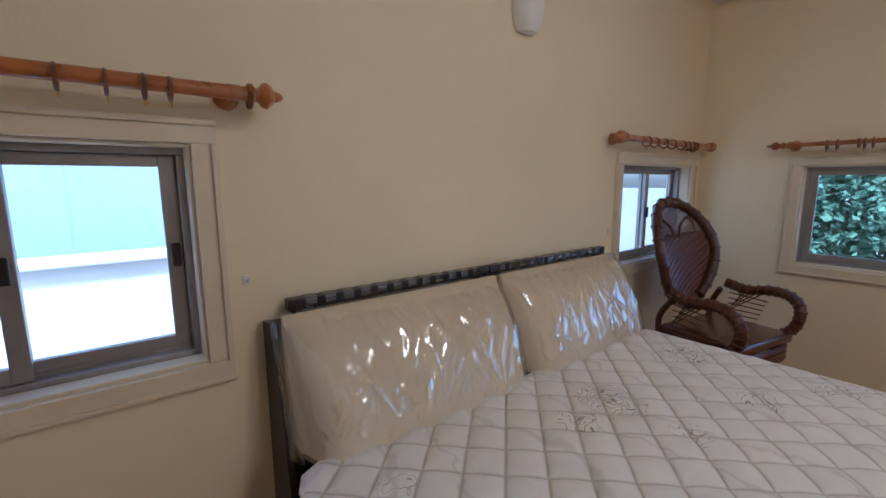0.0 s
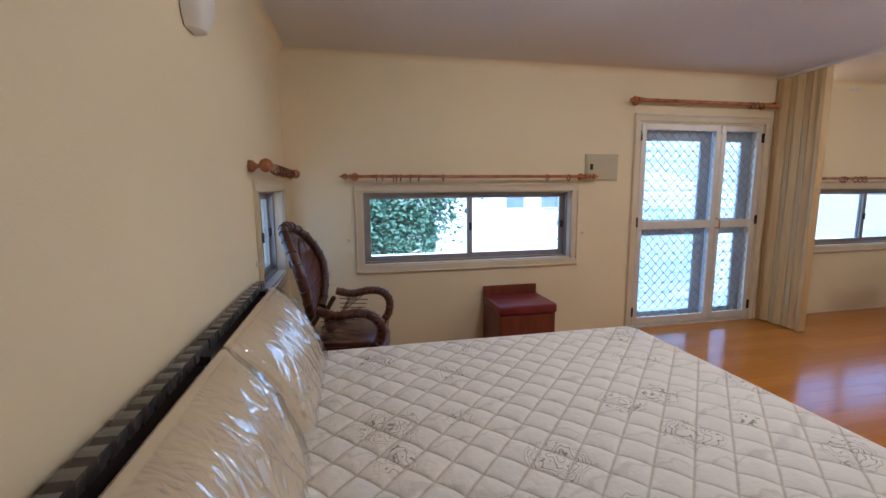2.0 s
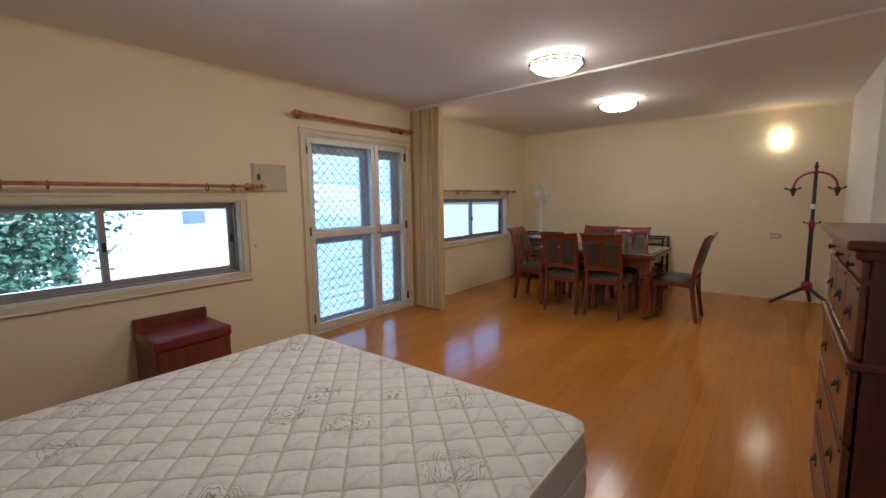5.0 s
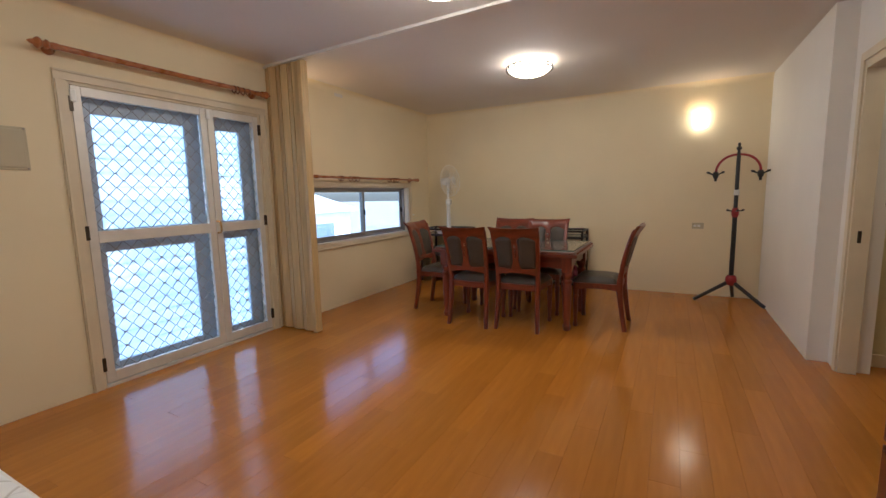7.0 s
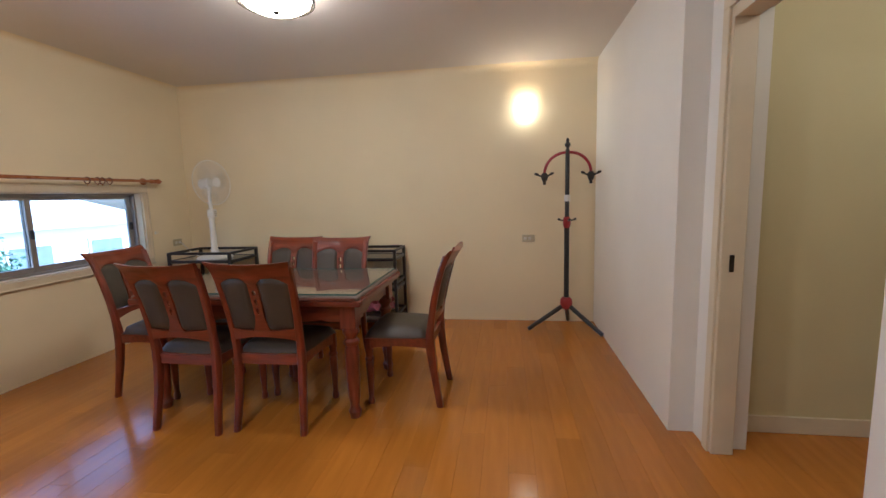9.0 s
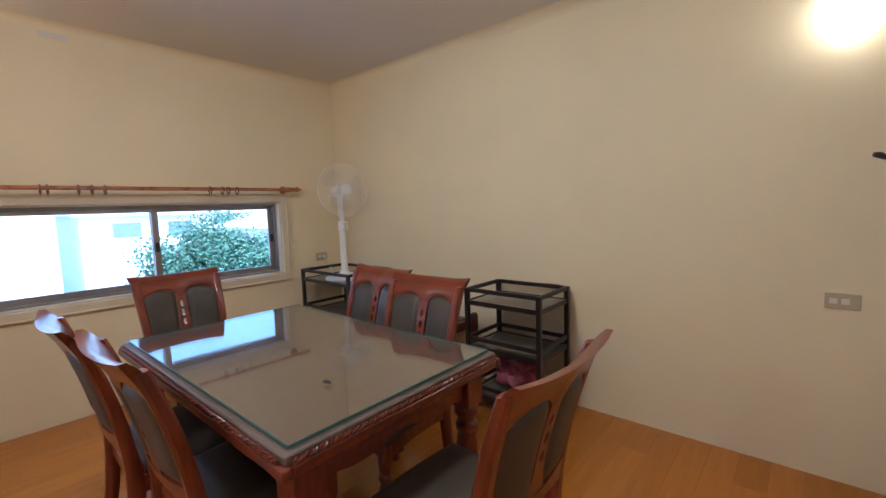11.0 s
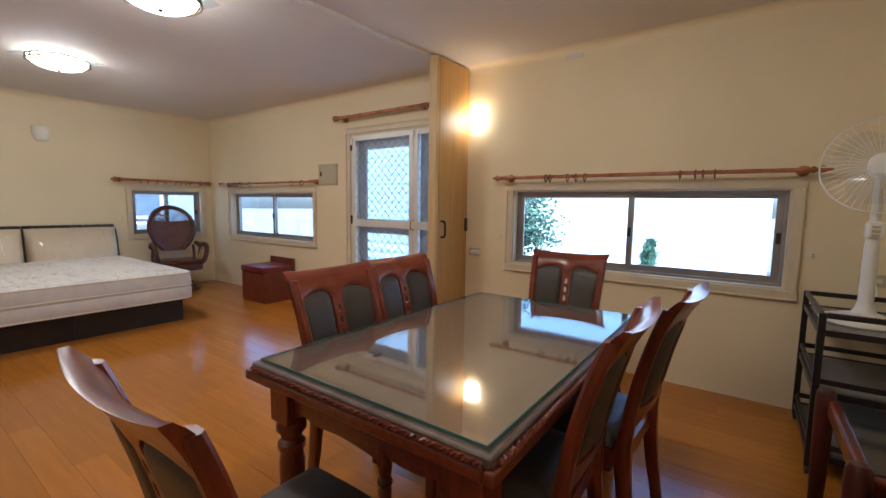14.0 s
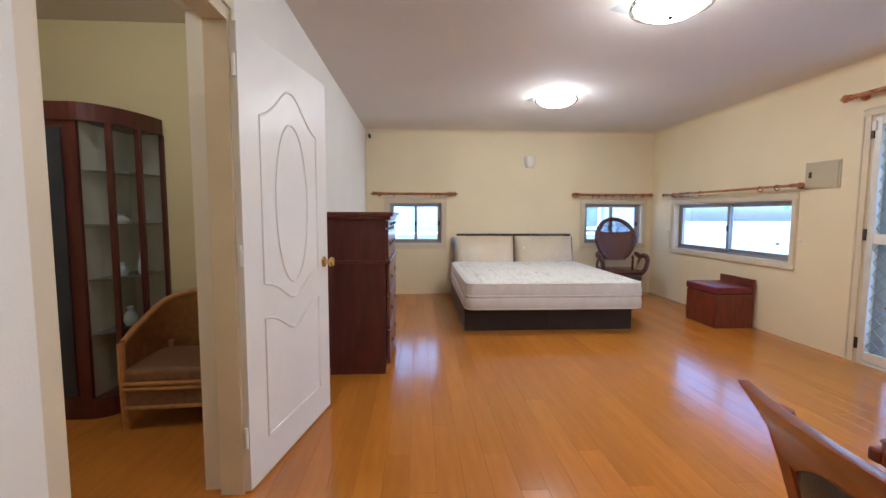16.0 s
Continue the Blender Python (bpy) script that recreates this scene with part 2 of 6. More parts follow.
def holed(name, u0, u1, holes, depth, m, material, z0=0.0, z1=2.5):
    """A wall along u, its inner face at v=0, with openings (u0, z0, u1, z1) through it."""
    us = sorted({u0, u1, *[h[0] for h in holes], *[h[2] for h in holes]})
    zs = sorted({z0, z1, *[h[1] for h in holes], *[h[3] for h in holes]})
    solid = {(i, j): not any(h[0] < (us[i] + us[i + 1]) / 2 < h[2] and h[1] < (zs[j] + zs[j + 1]) / 2 < h[3] for h in holes)
             for i in range(len(us) - 1) for j in range(len(zs) - 1)}
    bm = bmesh.new()
    vert = {}

    def v(i, j, k):
        if (i, j, k) not in vert:
            vert[i, j, k] = bm.verts.new(m @ Vector((us[i], k * depth, zs[j])))
        return vert[i, j, k]
    for (i, j), s in solid.items():
        if not s:
            continue
        for k in (0, 1):
            bm.faces.new((v(i, j, k), v(i + 1, j, k), v(i + 1, j + 1, k), v(i, j + 1, k)))
        for (di, dj), e in (((-1, 0), ((i, j), (i, j + 1))), ((1, 0), ((i + 1, j), (i + 1, j + 1))),
                            ((0, -1), ((i, j), (i + 1, j))), ((0, 1), ((i, j + 1), (i + 1, j + 1)))):
            if not solid.get((i + di, j + dj), False):
                a, b = e
                bm.faces.new((v(*a, 0), v(*b, 0), v(*b, 1), v(*a, 1)))
    return tagged(part(name, bm, material), kind="structure")


# ---- the shell ----
XE, XW, YN, YS, H = 3.615, -0.87, 1.785, -6.015, 2.50
EAST = Matrix(((0, 1, 0, XE), (-1, 0, 0, 0), (0, 0, 1, 0), (0, 0, 0, 1)))    # u = -y
NORTH = Matrix(((1, 0, 0, 0), (0, 1, 0, YN), (0, 0, 1, 0), (0, 0, 0, 1)))    # u = x
SOUTH = Matrix(((-1, 0, 0, 0), (0, -1, 0, YS), (0, 0, 1, 0), (0, 0, 0, 1)))  # u = -x
WEST = Matrix(((0, -1, 0, XW), (1, 0, 0, 0), (0, 0, 1, 0), (0, 0, 0, 1)))    # u = y
T = 0.16
# openings (u0, z0, u1, z1) inside the casings
WIN_E1, WIN_E2, DOOR_E = (-1.172, 0.756, 0.765, 1.394), (3.516, 0.756, 5.407, 1.394), (1.452, 0.0, 2.89, 2.045)
WIN_N1, WIN_N2 = (-0.522, 0.775, 0.292, 1.410), (2.528, 0.775, 3.462, 1.410)
holed("wall_east", -YN - T, -YS + T, [WIN_E1, WIN_E2, DOOR_E], T, EAST, M_WALL)
holed("wall_north", XW, XE, [WIN_N1, WIN_N2], T, NORTH, M_WALL)
holed("wall_south", -XE, 0.72, [], T, SOUTH, M_WALL)
XD = -0.845      # the doorway's face stands a little forward
holed("wall_west", -2.90, YN + T, [], T, WEST, M_WALLW)
DOOR_W = (-3.83, -2.94)
tagged(part("wall_west_lintel", bx(XW - T, -3.885, 2.06, XD, -2.90, H), M_WALLW), kind="structure")
tagged(part("wall_west_pier", bx(-0.72 - T - 0.15, YS - T, 0, -0.72, -4.03, H), M_WALLW), kind="structure")
tagged(part("wall_west_return", bx(XW - T, -4.03, 0, XD, -3.885, H), M_WALLW), kind="structure")
tagged(part("ceiling", bx(-3.4, YS - T, H, XE + T, YN + T, H + 0.15), M_CEIL), kind="structure")
# the hall behind the west door
HY0, HY1, HX0 = -4.07, -1.72, -3.2
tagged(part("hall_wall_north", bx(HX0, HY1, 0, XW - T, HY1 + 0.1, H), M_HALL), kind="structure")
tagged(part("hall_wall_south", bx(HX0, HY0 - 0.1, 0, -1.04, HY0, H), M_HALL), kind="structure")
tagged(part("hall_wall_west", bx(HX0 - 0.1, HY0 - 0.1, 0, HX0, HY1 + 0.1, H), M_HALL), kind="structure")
floor = tagged(part("floor", bx(-3.4, YS - T, -0.15, XE + T, YN + T, -0.008), M_GAP), label="amber wood laminate floor laid in planks", kind="structure")
tagged(part("hall_baseboard", bx(HX0, HY0, 0, -1.04, HY0 + 0.014, 0.09, 0.003), M_TRIM), kind="structure")
# soft cove between walls and ceiling
def cove(name, a, b, inward):
    bm = bmesh.new()
    a, b, d = Vector(a), Vector(b), Vector(inward)
    pr = [(0, 0)] + [(0.06 - 0.06 * math.sin(radians(t)), 0.06 - 0.06 * math.cos(radians(t))) for t in range(0, 91, 15)]
    rows = [[bm.verts.new(p + d * q - Vector((0, 0, r))) for q, r in pr] for p in (a, b)]
    n = len(pr)
    for i in range(n):
        bm.faces.new((rows[0][i], rows[0][(i + 1) % n], rows[1][(i + 1) % n], rows[1][i]))
    return tagged(part(name, bm, M_WALL, smooth=True), kind="structure")


cove("trim_cove_east", (XE, YS, H), (XE, YN, H), (-1, 0, 0))
cove("trim_cove_north", (XW, YN, H), (XE, YN, H), (0, -1, 0))
cove("trim_cove_south", (-0.72, YS, H), (XE, YS, H), (0, 1, 0))


def casing(parent, u0, z0, u1, z1, m, w=0.066, sill=True):
    """Painted boards round an opening, with a raised bead."""
    for a, b, c, d in ((u0 - w, z1, u1 + w, z1 + w), (u0 - w, z0 if sill else 0.0, u0, z1), (u1, z0 if sill else 0.0, u1 + w, z1)) + (((u0 - w, z0 - w, u1 + w, z0),) if sill else ()):
        bm = bmesh.new()
        box(bm, a, -0.016, b, c, 0.0, d, 0.004)
        if d - b > c - a:
            e = a + 0.006 if a < u0 else c - 0.018
            box(bm, e, -0.026, b, e + 0.012, -0.014, d, 0.003)
        else:
            e = d - 0.018 if b >= z1 else b + 0.006
            box(bm, a, -0.026, e, c, -0.014, e + 0.012, 0.003)
        bmesh.ops.transform(bm, matrix=m, verts=bm.verts)
        part("casing_board", bm, M_TRIM, parent)


def sash(parent, u0, z0, u1, z1, v, m, label, grip_u):
    fr = bmesh.new()
    w, t = 0.042, 0.022
    box(fr, u0, v, z0, u0 + w, v + t, z1, 0.003)
    box(fr, u1 - w, v, z0, u1, v + t, z1, 0.003)
    box(fr, u0 + w, v, z0, u1 - w, v + t, z0 + w, 0.003)
    box(fr, u0 + w, v, z1 - w * 0.8, u1 - w, v + t, z1, 0.003)
    bmesh.ops.transform(fr, matrix=m, verts=fr.verts)
    s = part("sash", fr, M_ALU, parent, label)
    g = bx(u0 + w - 0.004, v + 0.009, z0 + w - 0.004, u1 - w + 0.004, v + 0.013, z1 - w * 0.8 + 0.004)
    bmesh.ops.transform(g, matrix=m, verts=g.verts)
    p = part("pane", g, M_PANE, s)
    p.visible_shadow = False
    k = bx(grip_u - 0.012, v - 0.016, (z0 + z1) / 2 - 0.035, grip_u + 0.012, v + 0.001, (z0 + z1) / 2 + 0.035, 0.005)
    bmesh.ops.transform(k, matrix=m, verts=k.verts)
    part("latch", k, M_BLACKPL, s, "small black latch")


def window(name, hole, m, label, left_front=True):
    u0, z0, u1, z1 = hole
    w = tagged(new(name), label, "window", kind="structure")
    casing(w, u0, z0, u1, z1, m)
    # painted lining, aluminium frame, two sliding sashes
    ln = bmesh.new()
    box(ln, u0, 0, z0, u1, 0.065, z0 + 0.012, 0.003)
    box(ln, u0, 0, z1 - 0.01, u1, 0.065, z1, 0.003)
    box(ln, u0, 0, z0 + 0.012, u0 + 0.01, 0.065, z1 - 0.01, 0.003)
    box(ln, u1 - 0.01, 0, z0 + 0.012, u1, 0.065, z1 - 0.01, 0.003)
    bmesh.ops.transform(ln, matrix=m, verts=ln.verts)
    part("lining", ln, M_TRIM, w)
    fr = bmesh.new()
    f = 0.028
    box(fr, u0, 0.065, z0, u1, 0.14, z0 + f, 0.003)
    box(fr, u0, 0.065, z1 - f, u1, 0.14, z1, 0.003)
    box(fr, u0, 0.065, z0 + f, u0 + f, 0.14, z1 - f, 0.003)
    box(fr, u1 - f, 0.065, z0 + f, u1, 0.14, z1 - f, 0.003)
    for v in (0.098, 0.126):
        box(fr, u0 + f, v, z0 + f, u1 - f, v + 0.004, z0 + f + 0.012)
    bmesh.ops.transform(fr, matrix=m, verts=fr.verts)
    part("window_frame", fr, M_ALU, w, "grey aluminium sliding frame")
    c = (u0 + u1) / 2
    a, b = (0.074, 0.103) if left_front else (0.103, 0.074)
    sash(w, u0 + f, z0 + f + 0.002, c + 0.022, z1 - f, a, m, "", c + 0.0)
    sash(w, c - 0.022, z0 + f + 0.002, u1 - f, z1 - f, b, m, "", u1 - f - 0.02)
    # tiny curtain hooks beside the casing
    for u in (u0 - w_hook, u1 + w_hook):
        h = bmesh.new()
        box(h, u - 0.008, -0.012, z0 + 0.22, u + 0.008, 0, z0 + 0.25, 0.003)
        tube(h, [(u, -0.012, z0 + 0.235), (u, -0.03, z0 + 0.232), (u, -0.036, z0 + 0.245)], 0.003, n=6)
        bmesh.ops.transform(h, matrix=m, verts=h.verts)
        part("curtain_hook", h, M_WHITEPL, w)
    return w


w_hook = 0.115
window("window_1", WIN_N1, NORTH, "grey aluminium sliding window in a cream casing")
window("window_2", WIN_N2, NORTH, "grey aluminium sliding window in a cream casing")
window("window_3", WIN_E1, EAST, "long low grey aluminium sliding window in a cream casing")
window("window_4", WIN_E2, EAST, "long low grey aluminium sliding window in a cream casing")


# ---- doors ----
def tm(bm, m):
    bmesh.ops.transform(bm, matrix=m, verts=bm.verts)
    return bm


def diamonds(u0, z0, u1, z1, v):
    """Zigzag security wires with clips where they meet."""
    bm = bmesh.new()
    nu, nz = max(2, round((u1 - u0) / 0.098)), max(2, round((z1 - z0) / 0.100))
    du, dz = (u1 - u0) / nu, (z1 - z0) / nz
    for i in range(nu):
        for side in (-1, 1):
            c = u0 + (i + 0.5) * du
            pts = [(c + side * (du / 2 - 0.003) * (1 if k % 2 else 0.06), v, z0 + k * dz / 2) for k in range(2 * nz + 1)]
            tube(bm, pts, 0.0038, n=4)
    for i in range(1, nu):
        for k in range(nz):
            u, z = u0 + i * du, z0 + (k + 0.5) * dz
            box(bm, u - 0.006, v - 0.005, z - 0.007, u + 0.006, v + 0.005, z + 0.007)
    return bm


def screen_leaf(parent, u0, u1, m, hinge_u):
    z0, z1, w = 0.03, 2.025, 0.055
    fr = bmesh.new()
    box(fr, u0, -0.002, z0, u0 + w, 0.032, z1, 0.004)
    box(fr, u1 - w, -0.002, z0, u1, 0.032, z1, 0.004)
    for a, b in ((z0, z0 + 0.075), (1.005, 1.085), (z1 - 0.06, z1)):
        box(fr, u0 + w, -0.001, a, u1 - w, 0.031, b, 0.004)
    leaf = part("door_leaf", tm(fr, m), M_ALUW, parent, "cream aluminium frame with diamond mesh")
    for a, b in ((z0 + 0.075, 1.005), (1.085, z1 - 0.06)):
        part("mesh_grille", tm(diamonds(u0 + w, a, u1 - w, b, 0.014), m), M_WIRE, leaf)
    for z in (0.12, 1.03, 1.86):
        h = bx(hinge_u - 0.014, -0.012, z, hinge_u + 0.014, 0.002, z + 0.095, 0.004)
        part("hinge", tm(h, m), M_BRONZE, leaf, "dark bronze hinge")
    # outer leaf: wide frame, glass and horizontal bars
    fo = bmesh.new()
    s = 0.135
    box(fo, u0 + 0.01, 0.10, z0, u0 + s, 0.135, z1, 0.004)
    box(fo, u1 - s, 0.10, z0, u1 - 0.01, 0.135, z1, 0.004)
    for a, b in ((z0, z0 + 0.10), (0.93, 1.09), (z1 - 0.15, z1)):
        box(fo, u0 + s, 0.101, a, u1 - s, 0.134, b, 0.004)
    outer = part("outer_leaf", tm(fo, m), M_ALUB, parent, "blue-grey aluminium outer leaf")
    for a, b in ((z0 + 0.10, 0.93), (1.09, z1 - 0.15)):
        p = part("pane", tm(bx(u0 + s - 0.003, 0.115, a - 0.003, u1 - s + 0.003, 0.119, b + 0.003), m), M_FROST, outer)
        p.visible_shadow = False
        n = int((b - a) / 0.105)
        for i in range(1, n + 1):
            z = a + (b - a) * i / (n + 1)
            part("bar", tm(bx(u0 + s, 0.122, z - 0.004, u1 - s, 0.130, z + 0.004), m), M_ALUB, outer)


M_WIRE = mat("pale_painted_wire", (0.34, 0.34, 0.34), 0.4, var=0.1, bump=0)
M_ALUB = mat("blue_grey_aluminium", (0.42, 0.47, 0.53), 0.45, metal=0.2, var=0.08, scale=10, bump=0.03)
M_FROST = bpy.data.materials.new("frosted_glass")
M_FROST.use_nodes = True
fnt = M_FROST.node_tree
fnt.nodes.remove(fnt.nodes["Principled BSDF"])
f_tr, f_tl, f_mx = (fnt.nodes.new(k) for k in ("ShaderNodeBsdfTransparent", "ShaderNodeBsdfTranslucent", "ShaderNodeMixShader"))
f_tl.inputs[0].default_value, f_mx.inputs[0].default_value = (0.82, 0.92, 0.97, 1), 0.6
fnt.links.new(f_tr.outputs[0], f_mx.inputs[1])
fnt.links.new(f_tl.outputs[0], f_mx.inputs[2])
fnt.links.new(f_mx.outputs[0], fnt.nodes["Material Output"].inputs[0])
bd = tagged(new("door_1"), "double balcony door with diamond security mesh", "door", kind="structure")
casing(bd, DOOR_E[0], 0, DOOR_E[2], DOOR_E[3], EAST, sill=False)
jb = bmesh.new()
box(jb, DOOR_E[0], 0.0, 0, DOOR_E[0] + 0.018, T, DOOR_E[3], 0.003)
box(jb, DOOR_E[2] - 0.018, 0.0, 0, DOOR_E[2], T, DOOR_E[3], 0.003)
box(jb, DOOR_E[0] + 0.018, 0.0, DOOR_E[3] - 0.018, DOOR_E[2] - 0.018, T, DOOR_E[3], 0.003)
part("jamb", tm(jb, EAST), M_TRIM, bd)
part("threshold", tm(bx(DOOR_E[0] + 0.018, -0.004, -0.006, DOOR_E[2] - 0.018, T, 0.022, 0.004), EAST), M_ALUW, bd, "pale aluminium threshold")
screen_leaf(bd, 1.472, 2.375, EAST, 1.463)
screen_leaf(bd, 2.380, 2.870, EAST, 2.877)
hd = bmesh.new()
tube(hd, curve([(2.385, -0.003, 1.10), (2.385, -0.045, 1.09), (2.388, -0.05, 1.05), (2.388, -0.045, 1.01), (2.388, -0.003, 1.0)]), 0.008)
part("pull_handle", tm(hd, EAST), M_BRASS, bd, "brass pull handle", smooth=True)
for u, z in ((1.478, 1.92), (2.378, 1.94)):
    part("bolt", tm(bx(u - 0.016, -0.022, z, u + 0.016, -0.001, z + 0.075, 0.006), EAST), M_WHITEPL, bd, "white corner bolt")

# inner door, folded back towards the west wall
hx, hy, fx, fy = -0.814, -2.940, -0.645, -2.080
ang = math.degrees(math.atan2(fy - hy, fx - hx))
LEAF = pose(hx, hy, 0.012, 0, 0, ang)          # local x along the leaf, -y towards the room
W_LEAF = 0.875
door2 = tagged(new("door_2"), "white moulded interior door standing open", "door", kind="structure")
leaf = part("door_leaf", tm(bx(0, 0, 0, W_LEAF, 0.038, 2.0, 0.003), LEAF), M_DOOR, door2)


def molding(pts, closed, side):
    """A raised bead along a line of (x, z) points on the leaf's face."""
    y = -0.0005 if side < 0 else 0.0385
    bm = tube(bmesh.new(), [(x, y, z) for x, z in pts], 0.0065, n=8, closed=closed)
    part("moulding", tm(bm, LEAF), M_DOOR, leaf, smooth=True)


def wave(x0, x1, z, h, n=24, up=1):
    return [(x0 + (x1 - x0) * i / n, z + up * h * (0.5 - 0.5 * math.cos(2 * math.pi * i / n)) ** 0.8 - up * 0.018 * math.sin(math.pi * i / n * 2) ** 2) for i in range(n + 1)]


for side in (-1, 1):
    top = wave(0.15, W_LEAF - 0.15, 1.66, 0.17)
    low = wave(0.15, W_LEAF - 0.15, 0.90, 0.11, up=-1)
    molding(top + low[::-1], True, side)
    oval = [(W_LEAF / 2 + 0.165 * math.cos(radians(a)), 1.27 + 0.40 * math.sin(radians(a))) for a in range(0, 360, 10)]
    molding(oval, True, side)
    ltop = wave(0.15, W_LEAF - 0.15, 0.74, 0.11, up=-1)
    molding(ltop + [(W_LEAF - 0.15, 0.18), (0.15, 0.18)], True, side)
for side in (-1, 1):
    k = bmesh.new()
    lathe(k, [(0.0, -0.002), (0.033, -0.002), (0.033, 0.006), (0.013, 0.010), (0.012, 0.034), (0.026, 0.042), (0.030, 0.055), (0.024, 0.066), (0.0, 0.070)],
          pose(W_LEAF - 0.065, 0 if side < 0 else 0.038, 0.93, 90 if side < 0 else -90))
    part("door_knob", tm(k, LEAF), M_BRASS, leaf, "round brass knob", smooth=True)
part("latch_plate", tm(bx(W_LEAF - 0.0005, 0.008, 0.87, W_LEAF + 0.002, 0.03, 0.99), LEAF), M_BRASS, leaf, "brass latch plate")
for z in (0.2, 1.0, 1.78):
    hb = bmesh.new()
    lathe(hb, [(0.0, 0), (0.008, 0), (0.008, 0.09), (0.0, 0.09)], pose(-0.006, 0.012, z), n=10)
    part("hinge", tm(hb, LEAF), M_DOOR, leaf)
dj = bmesh.new()
y0, y1 = -3.885, -2.90
box(dj, XD - 0.10, y0, 0, XD, y0 + 0.055, 2.06, 0.004)
box(dj, XD - 0.10, y1 - 0.045, 0, XD, y1, 2.06, 0.004)
box(dj, XD - 0.10, y0 + 0.055, 2.01, XD, y1 - 0.045, 2.06, 0.004)
part("door_frame", dj, M_TRIM, door2, "cream painted door frame")
part("strike_plate", bx(XD - 0.055, y0 + 0.0545, 0.90, XD - 0.035, y0 + 0.057, 0.98), M_BRONZE, door2, "dark strike plate")
for a, b, c, d in ((y0 - 0.02, 0, y0 + 0.035, 2.06), (y1 - 0.03, 0, y1, 2.06), (y0 - 0.02, 2.06, y1, 2.115)):
    part("architrave", bx(XD, a, b, XD + 0.012, c, d, 0.004), M_TRIM, door2)

# accordion partition, drawn back against the east wall, and its ceiling track
fold = thing("folding_partition", pose(0, 0, 0), "tan vinyl accordion door drawn back against the wall", "folding door")
xs = np.linspace(3.610, 3.172, 7)
for i in range(6):
    tilt = 0.012 if i % 2 else -0.012
    bm = bmesh.new()
    vs = box(bm, xs[i + 1] + 0.004, -0.008, 0.012, xs[i] - 0.004, 0.008, 2.485, 0.004)
    bmesh.ops.transform(bm, matrix=Matrix.Translation((0, -2.985, 0)), verts=bm.verts)
    for v in bm.verts:
        v.co.y += tilt * (v.co.x - (xs[i] + xs[i + 1]) / 2) / 0.036
    part("panel", bm, M_FOLD, fold)
    part("hinge_strip", bx(xs[i + 1] - 0.005, -3.004, 0.012, xs[i + 1] + 0.005, -2.996, 2.485), M_BEIGEPL, fold)
part("lead_post", bx(3.118, -3.035, 0.01, 3.158, -2.955, 2.485, 0.006), M_FOLD, fold, "thicker leading post")
part("back_panel", bx(3.16, -3.036, 0.012, 3.612, -3.024, 2.485, 0.003), M_FOLDW, fold, "flat amber end panel")
fh = tb(curve([(3.20, -3.036, 1.12), (3.20, -3.076, 1.11), (3.20, -3.081, 1.05), (3.20, -3.076, 0.99), (3.20, -3.036, 0.98)]), 0.009)
part("handle", fh, M_BRONZE, fold, "dark bronze pull handle", smooth=True)
part("catch", bx(3.57, -3.054, 1.02, 3.60, -3.036, 1.14, 0.004), M_BRONZE, fold, "dark bronze catch")
tk = bmesh.new()
vs = box(tk, 0, -0.016, -0.022, 4.47, 0.016, 0.0)
track = tagged(part("ceiling_track", tm(tk, pose(-0.86, -2.72, H - 0.001, 0, 0, -3.3)), M_ALUW), "thin pale metal track across the ceiling", "track")


# ---- curtain rods ----
def rod(u0, u1, z, m, rings, label, r=0.0135, brackets=(0.06, 0.06)):
    o = thing("curtain_rod", m @ Matrix.Translation(((u0 + u1) / 2, -0.10, z)), label, "curtain rod", "turned wooden curtain rods")
    h = (u1 - u0) / 2
    along = Matrix.Rotation(radians(90), 4, "Y")
    bm = bmesh.new()
    lathe(bm, [(r, -h + 0.09), (r, h - 0.09)], along, n=14)
    part("pole", bm, M_ROD, o, smooth=True)
    k0 = r / 0.0145
    fin = [(r * 1.05, 0), (0.021, 0.004), (0.022, 0.014), (0.015, 0.02), (0.014, 0.03), (0.025, 0.042), (0.027, 0.052), (0.021, 0.064), (0.012, 0.072), (0.011, 0.08), (0.007, 0.092), (0.0, 0.10)]
    fin = [fin[0]] + [(q * k0, z) for q, z in fin[1:]]
    for s in (-1, 1):
        bm = bmesh.new()
        lathe(bm, fin, Matrix.Translation((s * (h - 0.10), 0, 0)) @ Matrix.Rotation(radians(90 * s), 4, "Y"), n=16)
        part("finial", bm, M_ROD, o, smooth=True)
        b = bmesh.new()
        bu = s * (h - 0.13)
        lathe(b, [(0.0, -0.02), (0.017, -0.02), (0.021, -0.012), (0.021, 0.012), (0.017, 0.02), (0.0, 0.02)], Matrix.Translation((bu, 0, 0)) @ along, n=14)
        lathe(b, [(0.012, 0.0), (0.011, 0.055), (0.016, 0.065), (0.030, 0.078), (0.034, 0.10), (0.0, 0.10)], Matrix.Translation((bu, 0, 0)) @ Matrix.Rotation(radians(-90), 4, "X"), n=16)
        part("bracket", b, M_ROD, o, smooth=True)
    for f in rings:
        c = -h + 2 * h * f
        bm = tube(bmesh.new(), [(c, 0.027 * math.cos(a), -0.010 + 0.027 * math.sin(a)) for a in (2 * math.pi * k / 18 for k in range(18))], 0.005, n=6, closed=True)
        ring = part("ring", bm, M_RODD, o, smooth=True)
        part("eyelet", tb([(c, 0, -0.04), (c, 0, -0.052)], 0.003, n=6), M_BRASS, ring)
    return o


